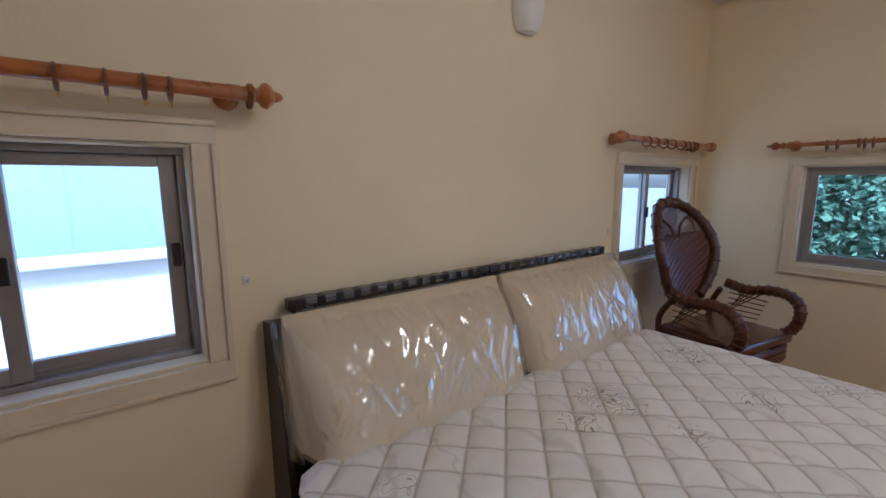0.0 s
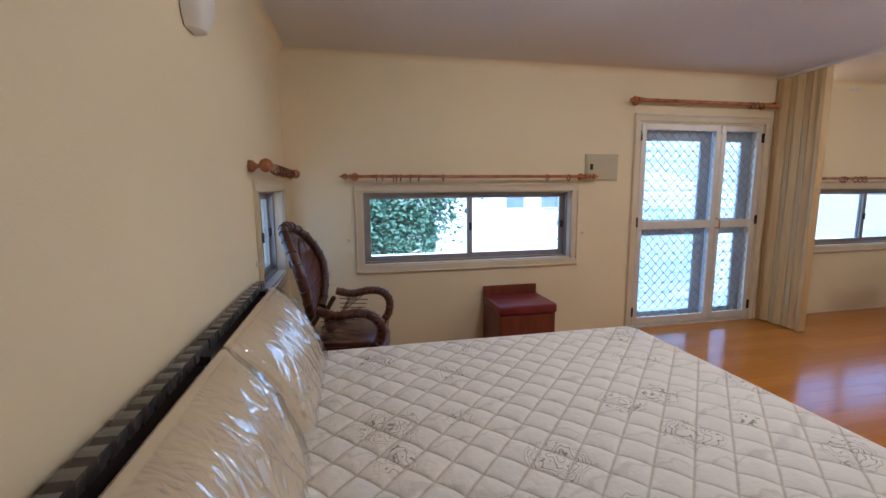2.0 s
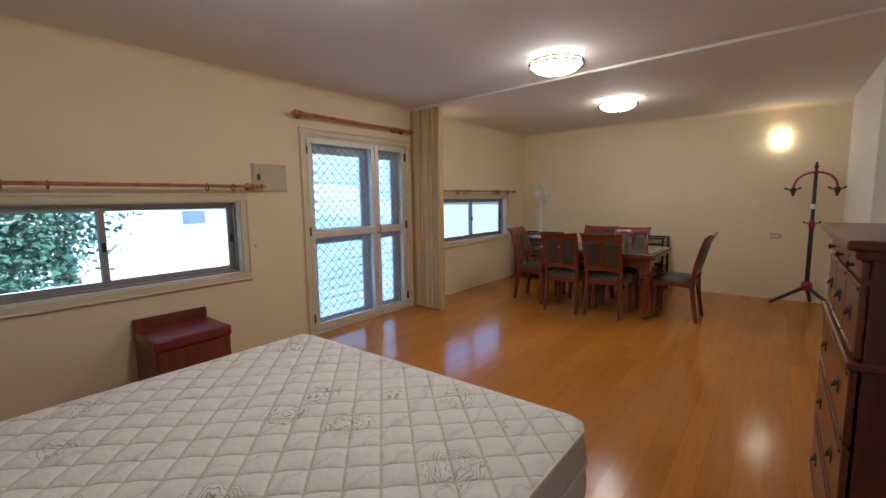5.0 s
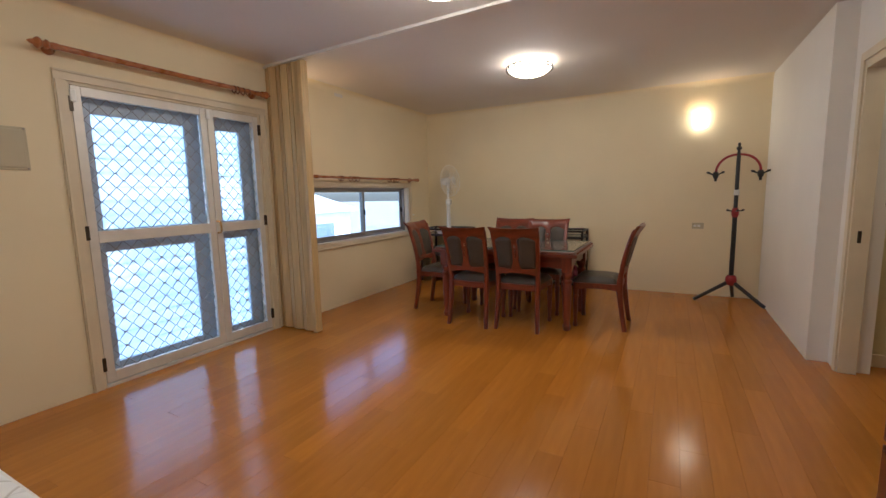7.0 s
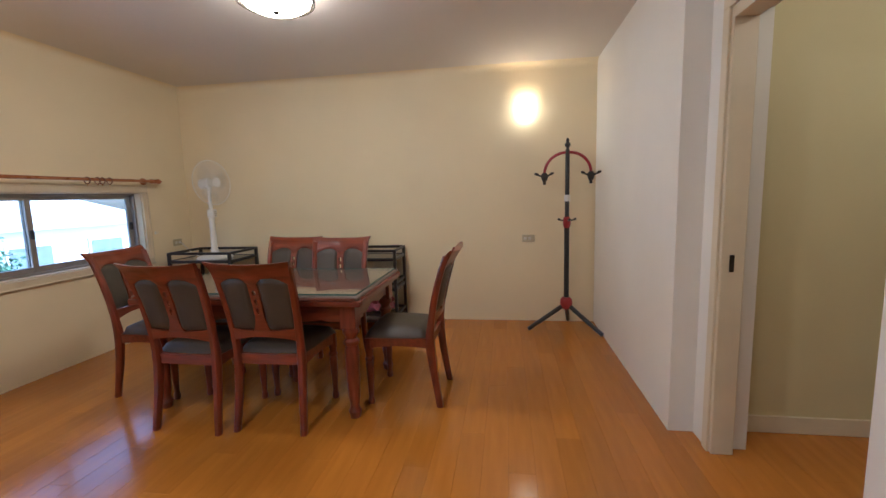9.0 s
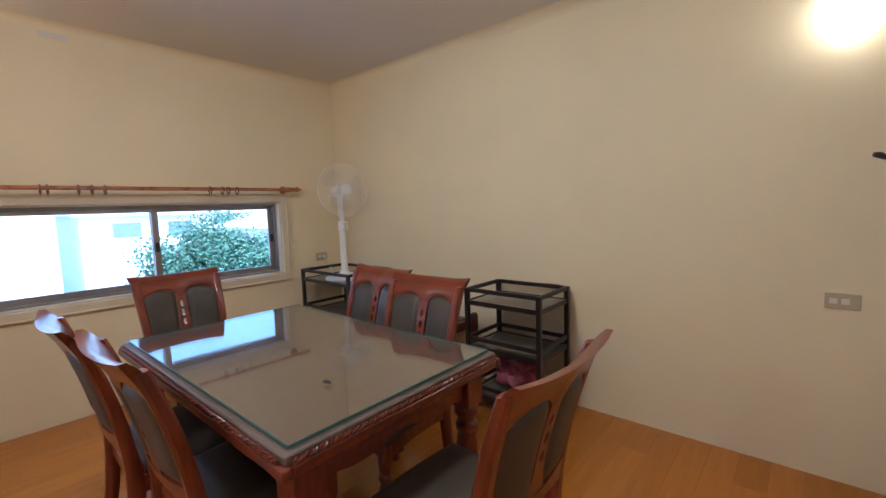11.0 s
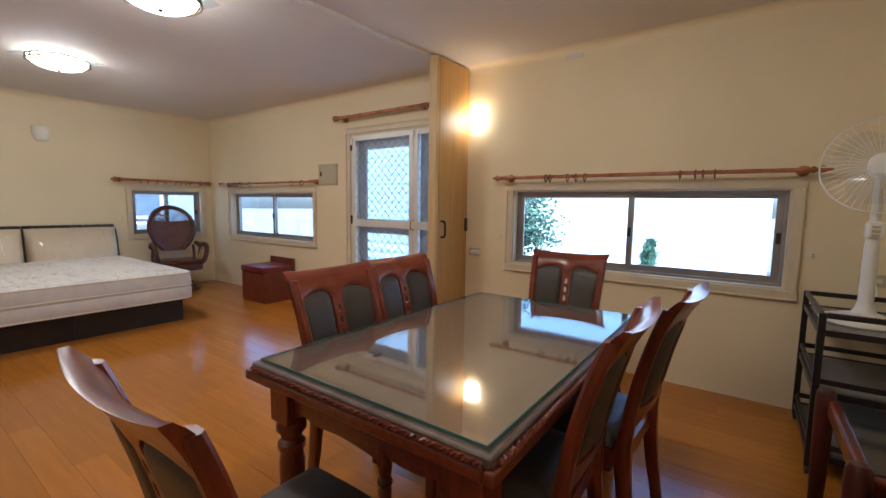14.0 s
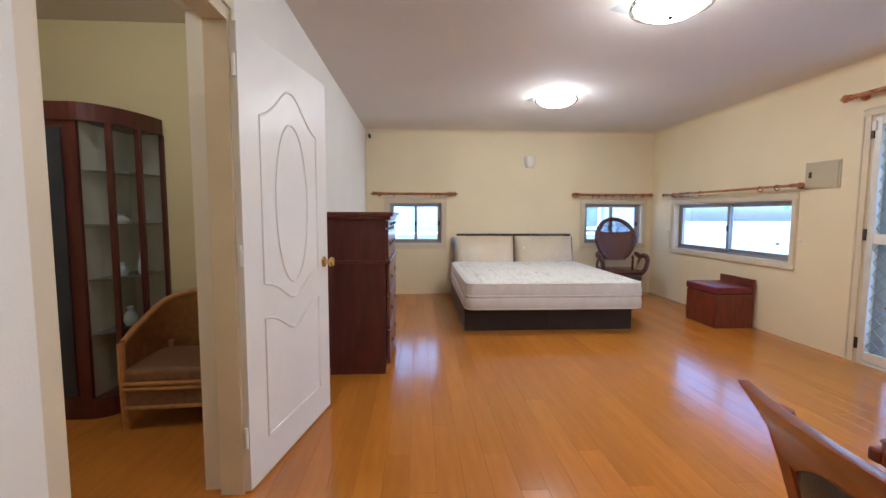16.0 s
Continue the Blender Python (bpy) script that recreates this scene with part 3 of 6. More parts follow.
M_RODD = mat("dark_varnished_wood", (0.16, 0.05, 0.018), 0.3, var=0.2, scale=14, bump=0.05, coat=0.4)
rod(-0.79, 0.523, 1.540, NORTH, (0.10, 0.27, 0.63, 0.695, 0.75, 0.79, 0.93), "orange varnished curtain rod with turned finials and rings", r=0.019)
rod(2.27, 3.584, 1.540, NORTH, (0.26, 0.33, 0.42, 0.5, 0.6, 0.66, 0.71, 0.75), "orange varnished curtain rod with turned finials and rings", r=0.019)
rod(-1.353, 0.975, 1.520, EAST, (0.13, 0.15, 0.19, 0.20, 0.215, 0.25, 0.28, 0.37, 0.78, 0.87), "long thin orange curtain rod with turned finials")
rod(3.357, 5.573, 1.497, EAST, (0.22, 0.235, 0.30, 0.33, 0.36, 0.65, 0.69, 0.71, 0.74), "long thin orange curtain rod with turned finials")
rod(1.255, 2.955, 2.213, EAST, (0.78, 0.80, 0.83, 0.86), "thick orange curtain rod above the balcony door", r=0.018)


# ---- lamps ----
def ceiling_lamp(x, y, plate, watts):
    o = thing("ceiling_lamp", pose(x, y, H), "lit opal glass bowl ceiling lamp with bronze filigree rim", "ceiling lamp", "ceiling lamps")
    bm = bmesh.new()
    lathe(bm, [(0.0, 0), (0.15, 0), (0.15, -0.02), (0.13, -0.032), (0.0, -0.032)], n=32)
    part("ceiling_plate", bm, M_WHITEPL, o, smooth=True)
    bm = bmesh.new()
    lathe(bm, [(0.205, -0.045), (0.203, -0.055)] + [(0.2 * math.cos(radians(a)), -0.052 - 0.078 * math.sin(radians(a))) for a in range(8, 90, 9)] + [(0.0, -0.131)], n=40)
    sh = part("shade", bm, M_SHADE, o, "glowing opal glass bowl", smooth=True)
    sh.visible_shadow = False
    for rr, z in ((0.212, -0.042), (0.216, -0.072)):
        part("rim_ring", tb([(rr * math.cos(a), rr * math.sin(a), z) for a in (2 * math.pi * k / 40 for k in range(40))], 0.0055, n=6, closed=True), M_BRONZE, o, smooth=True)
    for k in range(16):
        a = 2 * math.pi * k / 16
        q = 0.11
        bm = bmesh.new()
        tube(bm, [(0.212 * math.cos(a - q), 0.212 * math.sin(a - q), -0.044), (0.216 * math.cos(a), 0.216 * math.sin(a), -0.058), (0.212 * math.cos(a - q), 0.212 * math.sin(a - q), -0.07)], 0.005, n=5)
        tube(bm, [(0.212 * math.cos(a + q), 0.212 * math.sin(a + q), -0.044), (0.216 * math.cos(a), 0.216 * math.sin(a), -0.058), (0.212 * math.cos(a + q), 0.212 * math.sin(a + q), -0.07)], 0.005, n=5)
        part("filigree", bm, M_BRONZE, o)
    bm = bmesh.new()
    lathe(bm, [(0.0, -0.128), (0.018, -0.130), (0.012, -0.136), (0.006, -0.142), (0.0, -0.145)], n=12)
    part("cap_nut", bm, M_BRONZE, o, smooth=True)
    if plate:
        p = part("glass_plate", tm(bx(-0.235, -0.235, -0.037, 0.235, 0.235, -0.033), pose(0, 0, 0, 0, 0, 20)), M_PANE, o, "square clear glass plate")
        p.visible_shadow = False
    bulb(x, y, H - 0.075, watts, 0.09)


def sconce(m, lit):
    o = thing("wall_lamp", m, "lit opal glass wall lamp" if lit else "unlit opal glass wall lamp above the bed", "wall lamp", "wall lamps")
    bm = bmesh.new()
    box(bm, -0.05, -0.02, -0.07, 0.05, 0.0, 0.07, 0.01)
    part("back_plate", bm, M_WHITEPL, o)
    bm = bmesh.new()
    n, k = 20, 12
    rows = []
    for j in range(k + 1):
        z = -0.095 + 0.165 * j / k
        r = 0.085 * math.sqrt(max(0.02, 1 - max(0, -(z + 0.0) / 0.12) ** 2.2)) * (1 + 0.05 * (z > 0.06))
        rows.append([bm.verts.new((r * math.cos(a), -r * 0.95 * math.sin(a) - 0.004, z)) for a in (math.pi * i / n for i in range(n + 1))])
    for a, b in zip(rows, rows[1:]):
        for i in range(n):
            bm.faces.new((a[i], a[i + 1], b[i + 1], b[i]))
    bm.faces.new(rows[0])
    s = part("shade", bm, M_SHADE if lit else M_OPAL, o, smooth=True)
    if lit:
        s.visible_shadow = False
        q = m @ Vector((0, -0.05, 0.0))
        bulb(q.x, q.y, q.z, SCONCE_W, 0.04)


SCONCE_W = 0.22
ceiling_lamp(1.378, -0.245, True, 6.5)
ceiling_lamp(1.374, -2.301, True, 5.5)
ceiling_lamp(1.444, -4.205, False, 4.4)
sconce(NORTH @ Matrix.Translation((1.64, 0, 2.05)), False)
sconce(SOUTH @ Matrix.Translation((0.06, 0, 2.075)), True)
sconce(EAST @ Matrix.Translation((3.145, 0, 2.03)), True)


# ---- small wall fixtures ----
pn = thing("distribution_box", EAST @ Matrix.Translation((1.056, 0, 1.603)), "beige electrical distribution box on the wall", "electrical box")
part("frame", bx(-0.17, -0.012, -0.125, 0.17, 0, 0.125, 0.004), M_BEIGEPL, pn)
part("cover", bx(-0.155, -0.020, -0.11, 0.155, -0.011, 0.11, 0.004), M_BEIGEPL, pn)
part("latch", bx(-0.125, -0.024, -0.02, -0.095, -0.019, 0.035, 0.003), M_BRONZE, pn, "dark latch")
for u in (-0.16, 0.16):
    for z in (-0.115, 0.115):
        b = bmesh.new()
        lathe(b, [(0.0, 0), (0.005, 0), (0.004, 0.003), (0, 0.003)], pose(u, -0.012, z, 90), n=8)
        part("screw", b, M_ALU, pn)


def plate(name, m, label, cat, holes, w=0.06, h=0.035):
    o = thing(name, m, label, cat)
    part("cover", bx(-w, -0.009, -h, w, 0, h, 0.004), M_BEIGEPL, o)
    for u in holes:
        part("insert", bx(u - 0.014, -0.012, -0.013, u + 0.014, -0.008, 0.013, 0.002), M_ALUW, o)
    return o


plate("light_switch", SOUTH @ Matrix.Translation((0.088, 0, 0.840)), "beige double switch plate on the wall", "switch", (-0.03, 0.01))
plate("wall_socket", EAST @ Matrix.Translation((5.80, 0, 0.865)), "beige wall socket plate", "socket", (-0.025, 0.025))
plate("wall_socket", EAST @ Matrix.Translation((3.13, 0, 0.83)), "beige wall socket plate", "socket", (-0.03,))
plate("wall_socket", EAST @ Matrix.Translation((1.42, 0, 0.20)), "beige wall socket low beside the balcony door", "socket", (-0.01,), 0.03, 0.045)
plate("wall_socket", NORTH @ Matrix.Translation((1.70, 0, 0.885)), "beige wall socket just above the headboard", "socket", (-0.02, 0.02), 0.05, 0.033)
ad = thing("plug_adapter", EAST @ Matrix.Translation((3.165, -0.03, 0.83)), "white plug adapter in the socket", "adapter")
b = bmesh.new()
lathe(b, [(0.0, -0.045), (0.018, -0.045), (0.021, -0.035), (0.021, 0.03), (0.0, 0.03)], Matrix.Rotation(radians(90), 4, "Y"), n=14)
part("body", b, M_WHITEPL, ad, smooth=True)
for nm, m, z in (("camera_sensor", NORTH, 2.40),):
    o = thing("wall_camera", m @ Matrix.Translation((-0.80, 0, z)), "small white and black camera in the corner", "camera")
    part("bracket", bx(-0.015, -0.03, -0.02, 0.015, 0, 0.02, 0.004), M_WHITEPL, o)
    b = bmesh.new()
    lathe(b, [(0, -0.03), (0.02, -0.03), (0.022, 0.03), (0.0, 0.03)], pose(0, -0.06, -0.01, 70), n=12)
    part("lens_barrel", b, M_BLACKPL, o, smooth=True)
stain = thing("ceiling_vent_mark", EAST @ Matrix.Translation((4.0, 0.0, 2.43)), "small grey plaster patch high on the wall", "patch")
part("patch", bx(-0.07, -0.003, -0.018, 0.07, 0, 0.018, 0.002), M_CEIL, stain)


# ---- bed ----
M_INLAY = mat("glossy_black_inlay", (0.2, 0.2, 0.22), 0.14, metal=0.85, var=0.1, bump=0)
bed = thing("bed", pose(1.36, 0.44, 0), "double bed with a black-brown base and headboard", "bed")
bed_x0, bed_x1, bed_y0, bed_y1 = -0.95, 0.868, -0.803, 1.03
for a, b in ((bed_x0, -0.033), (-0.030, bed_x1)):
    part("base_drawer_box", bx(a, bed_y0, 0.0, b, bed_y1, 0.225, 0.004), M_BLACKWOOD, bed)
part("base_deck", bx(bed_x0 - 0.005, bed_y0 - 0.01, 0.226, 0.955, bed_y1 + 0.2, 0.246, 0.004), M_BLACKWOOD, bed)
HB = 0.062     # headboard set back and raised
hbm = bmesh.new()
prism(hbm, [(1.08, 0.0), (1.27, 0.0), (1.27, 0.875), (1.20, 0.885), (1.12, 0.52), (1.08, 0.30)], 0.02, Matrix(((0, 1, 0, 0), (1, 0, 0, HB), (0, 0, 1, 0), (0, 0, 0, 1))))
for x in (-0.915, 0.925):
    b = hbm.copy()
    part("headboard_side", tm(b, Matrix.Translation((x, 0, 0))), M_BLACKWOOD, bed)
hbm.free()
part("headboard_panel", bx(-0.895, 1.19 + HB, 0.0, 0.93, 1.265 + HB, 0.875, 0.004), M_BLACKWOOD, bed)
for a, b in ((-0.848, 0.022), (0.030, 0.93)):
    rail = part("headboard_rail", bx(a, 1.222 + HB, 0.902, b, 1.262 + HB, 0.938, 0.004), M_BLACKWOOD, bed)
    # carved flutes: raised glossy ridges across the rail
    n = 12
    for i in range(n):
        c = a + 0.075 + (b - a - 0.15) * i / (n - 1)
        rb = bmesh.new()
        prism(rb, [(c - 0.022, 0.0), (c - 0.017, 0.0022), (c, 0.0030), (c + 0.017, 0.0022), (c + 0.022, 0.0)], 0.042, pose(0, 1.2212 + HB, 0.9365))
        prism(rb, [(c - 0.022, 0.0), (c - 0.017, 0.0025), (c, 0.0035), (c + 0.017, 0.0025), (c + 0.022, 0.0)], 0.030, Matrix(((1, 0, 0, 0), (0, 0, -1, 1.2235 + HB), (0, 1, 0, 0.905), (0, 0, 0, 1))))
        part("inlay", rb, M_INLAY, rail)
for x in (-0.80, -0.01, 0.05, 0.87):
    part("rail_bracket", bx(x - 0.03, 1.20 + HB, 0.873, x + 0.03, 1.262 + HB, 0.904, 0.003), M_BLACKWOOD, bed)


def cushion(x0, x1):
    """A leaning bolster, full in the middle, in a loose clear bag."""
    o = thing("headboard_cushion", pose(0, 0.012, 0.012), "cream bed cushion still in clear plastic wrapping", "cushion", "wrapped bed cushions")
    for which in (0, 1):
        bm = bmesh.new()
        nx, nz = (28, 18) if which == 0 else (120, 64)
        grid = {}
        for s in (0, 1):
            for i in range(nx + 1):
                for j in range(nz + 1):
                    fu, fv = i / nx, j / nz
                    e = 0.006 * which
                    x = x0 - e + (x1 - x0 + 2 * e) * fu
                    z = 0.500 - e * 0.3 + (0.392 + 1.3 * e) * fv
                    full = (1 - abs(2 * fu - 1) ** 16) * (1 - max(0.0, 2 * fv - 1) ** 7)
                    yb = 1.69 - 0.035 + 0.02 * fv
                    yf = 1.415 + 0.195 * fv ** 1.1 - 0.028 * math.sin(math.pi * fv)
                    y = yb + (yf - yb) * (0.25 + 0.75 * full if s else 0.0)
                    if which and s:
                        w = noise.noise(Vector((x * 9, z * 5, 3.1))) * 0.5 + noise.noise(Vector((x * 22 + z * 9, z * 8, 7.7))) * 0.6 + 0.4 * abs(noise.noise(Vector((x * 34 - z * 20, z * 16, 1.3))))
                        r1 = max(0.0, 1 - 7 * abs(noise.noise(Vector((x * 7 + z * 4, z * 1.6 - x * 2, 4.4 + x0))))) ** 2
                        r2 = max(0.0, 1 - 5 * abs(noise.noise(Vector((x * 19 - z * 9, z * 5, 9.2 + x0))))) ** 2
                        y -= 0.014 + (0.008 * w + 0.010 * r1 + 0.005 * r2) * full
                    grid[s, i, j] = bm.verts.new((x, y, z))
        for s in (0, 1):
            for i in range(nx):
                for j in range(nz):
                    bm.faces.new((grid[s, i, j], grid[s, i + 1, j], grid[s, i + 1, j + 1], grid[s, i, j + 1]))
        for i in range(nx):
            for j in (0, nz):
                bm.faces.new((grid[0, i, j], grid[0, i + 1, j], grid[1, i + 1, j], grid[1, i, j]))
        for j in range(nz):
            for i in (0, nx):
                bm.faces.new((grid[0, i, j], grid[0, i, j + 1], grid[1, i, j + 1], grid[1, i, j]))
        if which == 0:
            part("filling", bm, M_FOAM, o, smooth=True)
        else:
            p = part("plastic_wrap", bm, M_WRAP, o, "clear crinkled plastic wrapping", smooth=True)
            p.visible_shadow = False
    if x0 < 1.0:
        bm = bmesh.new()
        g = [[bm.verts.new((x0 - 0.012 - 0.022 * (i / 6) - 0.012 * noise.noise(Vector((i, j * 0.7, 2))), 1.50 + 0.12 * (j / 14) ** 1.2 + 0.05 * i / 6 + 0.01 * noise.noise(Vector((i * 1.3, j, 5))), 0.50 + 0.38 * j / 14)) for j in range(15)] for i in range(7)]
        for i in range(6):
            for j in range(14):
                bm.faces.new((g[i][j], g[i + 1][j], g[i + 1][j + 1], g[i][j + 1]))
        p = part("loose_plastic_flap", bm, M_WRAP, o, "loose flap of clear plastic", smooth=True)
        p.visible_shadow = False
    return o


def crinkle(name):
    m = glass(name, (0.97, 0.97, 0.96), 0.09, 0.45)
    nt = m.node_tree
    nz = nt.nodes.new("ShaderNodeTexNoise")
    nz.inputs["Scale"].default_value, nz.inputs["Detail"].default_value, nz.inputs["Distortion"].default_value = 15, 5, 2.0
    bp = nt.nodes.new("ShaderNodeBump")
    bp.inputs["Strength"].default_value, bp.inputs["Distance"].default_value = 1.0, 0.03
    tc = nt.nodes.new("ShaderNodeTexCoord")
    mp = nt.nodes.new("ShaderNodeMapping")
    mp.inputs["Scale"].default_value = (1.6, 1, 0.6)
    nt.links.new(tc.outputs["Object"], mp.inputs[0])
    nt.links.new(mp.outputs[0], nz.inputs["Vector"])
    nt.links.new(nz.outputs[0], bp.inputs["Height"])
    for n in nt.nodes:
        if n.bl_idname in ("ShaderNodeBsdfGlossy", "ShaderNodeLayerWeight"):
            nt.links.new(bp.outputs[0], n.inputs["Normal"])
    return m


M_WRAP = crinkle("clear_plastic_wrap")
cushion(0.475, 1.372)
cushion(1.398, 2.275)


def quilt_material():
    """White ticking with thin grey printed roses."""
    m = mat("quilted_white_ticking", (0.76, 0.73, 0.68), 0.75, var=0.04, scale=14, bump=0.9, bscale=45)
    nt = m.node_tree
    b = nt.nodes["Principled BSDF"]
    base = b.inputs["Base Color"].links[0].from_socket
    tc = nt.nodes.new("ShaderNodeTexCoord")
    wob = nt.nodes.new("ShaderNodeTexNoise")
    wob.inputs["Scale"].default_value, wob.inputs["Detail"].default_value = 18, 1
    mixv = nt.nodes.new("ShaderNodeMix")
    mixv.data_type, mixv.blend_type = "RGBA", "LINEAR_LIGHT"
    mixv.inputs["Factor"].default_value = 0.035
    nt.links.new(tc.outputs["Object"], wob.inputs["Vector"])
    nt.links.new(tc.outputs["Object"], mixv.inputs[6])
    nt.links.new(wob.outputs["Color"], mixv.inputs[7])
    flat = nt.nodes.new("ShaderNodeVectorMath")
    flat.operation = "MULTIPLY"
    flat.inputs[1].default_value = (1, 1, 0)
    nt.links.new(mixv.outputs[2], flat.inputs[0])
    vo = nt.nodes.new("ShaderNodeTexVoronoi")
    vo.inputs["Scale"].default_value, vo.inputs["Randomness"].default_value = 3.4, 0.7
    nt.links.new(flat.outputs[0], vo.inputs["Vector"])
    crimp = nt.nodes.new("ShaderNodeTexNoise")
    crimp.inputs["Scale"].default_value, crimp.inputs["Detail"].default_value = 26, 1
    nt.links.new(tc.outputs["Object"], crimp.inputs["Vector"])
    rings = nt.nodes.new("ShaderNodeMath")
    rings.operation, rings.inputs[1].default_value = "MULTIPLY_ADD", 68.0
    amp = nt.nodes.new("ShaderNodeMath")
    amp.operation, amp.inputs[1].default_value = "MULTIPLY", 11.0
    nt.links.new(crimp.outputs[0], amp.inputs[0])
    nt.links.new(vo.outputs["Distance"], rings.inputs[0])
    nt.links.new(amp.outputs[0], rings.inputs[2])
    sn = nt.nodes.new("ShaderNodeMath")
    sn.operation = "SINE"
    nt.links.new(rings.outputs[0], sn.inputs[0])
    ab = nt.nodes.new("ShaderNodeMath")
    ab.operation = "ABSOLUTE"
    nt.links.new(sn.outputs[0], ab.inputs[0])
    ln = nt.nodes.new("ShaderNodeMapRange")
    ln.inputs[1].default_value, ln.inputs[2].default_value, ln.inputs[3].default_value, ln.inputs[4].default_value = 0.14, 0.42, 1, 0
    nt.links.new(ab.outputs[0], ln.inputs[0])
    near = nt.nodes.new("ShaderNodeMapRange")
    near.inputs[1].default_value, near.inputs[2].default_value, near.inputs[3].default_value, near.inputs[4].default_value = 0.36, 0.42, 1, 0
    nt.links.new(vo.outputs["Distance"], near.inputs[0])
    pick = nt.nodes.new("ShaderNodeSeparateColor")
    nt.links.new(vo.outputs["Color"], pick.inputs[0])
    some = nt.nodes.new("ShaderNodeMath")
    some.operation = "GREATER_THAN"
    some.inputs[1].default_value = 0.25
    nt.links.new(pick.outputs[0], some.inputs[0])
    # stems winding between the roses
    wv = nt.nodes.new("ShaderNodeTexWave")
    wv.inputs["Scale"].default_value, wv.inputs["Distortion"].default_value, wv.inputs["Detail"].default_value = 1.4, 9, 1
    nt.links.new(flat.outputs[0], wv.inputs["Vector"])
    st = nt.nodes.new("ShaderNodeMapRange")
    st.inputs[1].default_value, st.inputs[2].default_value, st.inputs[3].default_value, st.inputs[4].default_value = 0.975, 1.0, 0, 0.25
    nt.links.new(wv.outputs[0], st.inputs[0])
    a = nt.nodes.new("ShaderNodeMath")
    a.operation = "MULTIPLY"
    nt.links.new(ln.outputs[0], a.inputs[0])
    nt.links.new(near.outputs[0], a.inputs[1])
    c = nt.nodes.new("ShaderNodeMath")
    c.operation = "MULTIPLY"
    nt.links.new(a.outputs[0], c.inputs[0])
    nt.links.new(some.outputs[0], c.inputs[1])
    d = nt.nodes.new("ShaderNodeMath")
    d.operation = "MAXIMUM"
    nt.links.new(c.outputs[0], d.inputs[0])
    nt.links.new(st.outputs[0], d.inputs[1])
    mx = nt.nodes.new("ShaderNodeMix")
    mx.data_type = "RGBA"
    mx.inputs[7].default_value = (0.30, 0.27, 0.23, 1)
    fac = nt.nodes.new("ShaderNodeMath")
    fac.operation = "MULTIPLY"
    fac.inputs[1].default_value = 1.0
    nt.links.new(d.outputs[0], fac.inputs[0])
    nt.links.new(fac.outputs[0], mx.inputs["Factor"])
    nt.links.new(base, mx.inputs[6])
    # beige stitching along the quilting diamonds, with the creases' shade painted in
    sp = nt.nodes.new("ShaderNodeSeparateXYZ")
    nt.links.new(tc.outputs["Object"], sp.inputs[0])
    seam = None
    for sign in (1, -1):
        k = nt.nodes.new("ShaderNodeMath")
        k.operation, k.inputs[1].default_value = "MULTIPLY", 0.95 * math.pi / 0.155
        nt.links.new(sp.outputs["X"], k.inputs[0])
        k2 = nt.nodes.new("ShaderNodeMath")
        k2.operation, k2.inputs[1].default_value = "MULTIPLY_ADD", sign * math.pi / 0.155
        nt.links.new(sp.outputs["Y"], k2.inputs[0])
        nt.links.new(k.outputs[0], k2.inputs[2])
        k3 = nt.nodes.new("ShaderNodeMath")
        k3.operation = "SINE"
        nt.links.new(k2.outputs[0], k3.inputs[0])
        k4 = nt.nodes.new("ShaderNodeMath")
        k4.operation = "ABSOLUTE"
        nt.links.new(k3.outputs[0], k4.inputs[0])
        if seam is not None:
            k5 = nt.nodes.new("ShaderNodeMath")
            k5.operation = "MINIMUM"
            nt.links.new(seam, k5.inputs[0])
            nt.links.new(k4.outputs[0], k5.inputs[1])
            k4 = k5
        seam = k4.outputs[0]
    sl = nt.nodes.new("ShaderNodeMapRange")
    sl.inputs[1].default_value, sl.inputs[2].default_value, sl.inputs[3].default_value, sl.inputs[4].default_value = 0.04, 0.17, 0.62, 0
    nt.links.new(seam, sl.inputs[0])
    thread_shade = nt.nodes.new("ShaderNodeMix")
    thread_shade.data_type = "RGBA"
    thread_shade.inputs[7].default_value = (0.40, 0.34, 0.26, 1)
    nt.links.new(sl.outputs[0], thread_shade.inputs["Factor"])
    nt.links.new(mx.outputs[2], thread_shade.inputs[6])
    nt.links.new(thread_shade.outputs[2], b.inputs["Base Color"])
    return m


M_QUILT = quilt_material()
mattress = thing("mattress", pose(1.352, 0.500, 0.247), "white quilted mattress printed with grey roses", "mattress")
HX, HYM, TH = 0.935, 0.985, 0.296


def rounded(x, y, r=0.09):
    """Pulls the corners of the rectangle in to a radius."""
    ax, ay = abs(x) - (HX - r), abs(y) - (HYM - r)
    if ax > 0 and ay > 0:
        s = max(ax, ay) / max(1e-6, math.hypot(ax, ay))
        return math.copysign(HX - r + ax * s, x), math.copysign(HYM - r + ay * s, y)
    return x, y


bm = bmesh.new()
n = 400
g = []
for i in range(n + 1):
    row = []
    for j in range(n + 1):
        x, y = -HX + 2 * HX * i / n, -HYM + 2 * HYM * j / n
        a, b = (x * 0.95 + y) / 0.155, (x * 0.95 - y) / 0.155
        puff = (abs(math.sin(math.pi * a)) * abs(math.sin(math.pi * b))) ** 0.42
        d = min(HX - abs(x), HYM - abs(y))
        edge = 0.0 if d > 0.05 else 0.014 * (1 - d / 0.05) ** 2
        puff = 0.8 + (puff - 0.8) * min(1.0, max(0.0, (d - 0.004) / 0.05))
        x2, y2 = rounded(x, y)
        row.append(bm.verts.new((x2, y2, TH - 0.021 + 0.021 * puff - edge + 0.003 * noise.noise(Vector((x * 5, y * 5, 0))))))
    g.append(row)
for i in range(n):
    for j in range(n):
        bm.faces.new((g[i][j], g[i + 1][j], g[i + 1][j + 1], g[i][j + 1]))
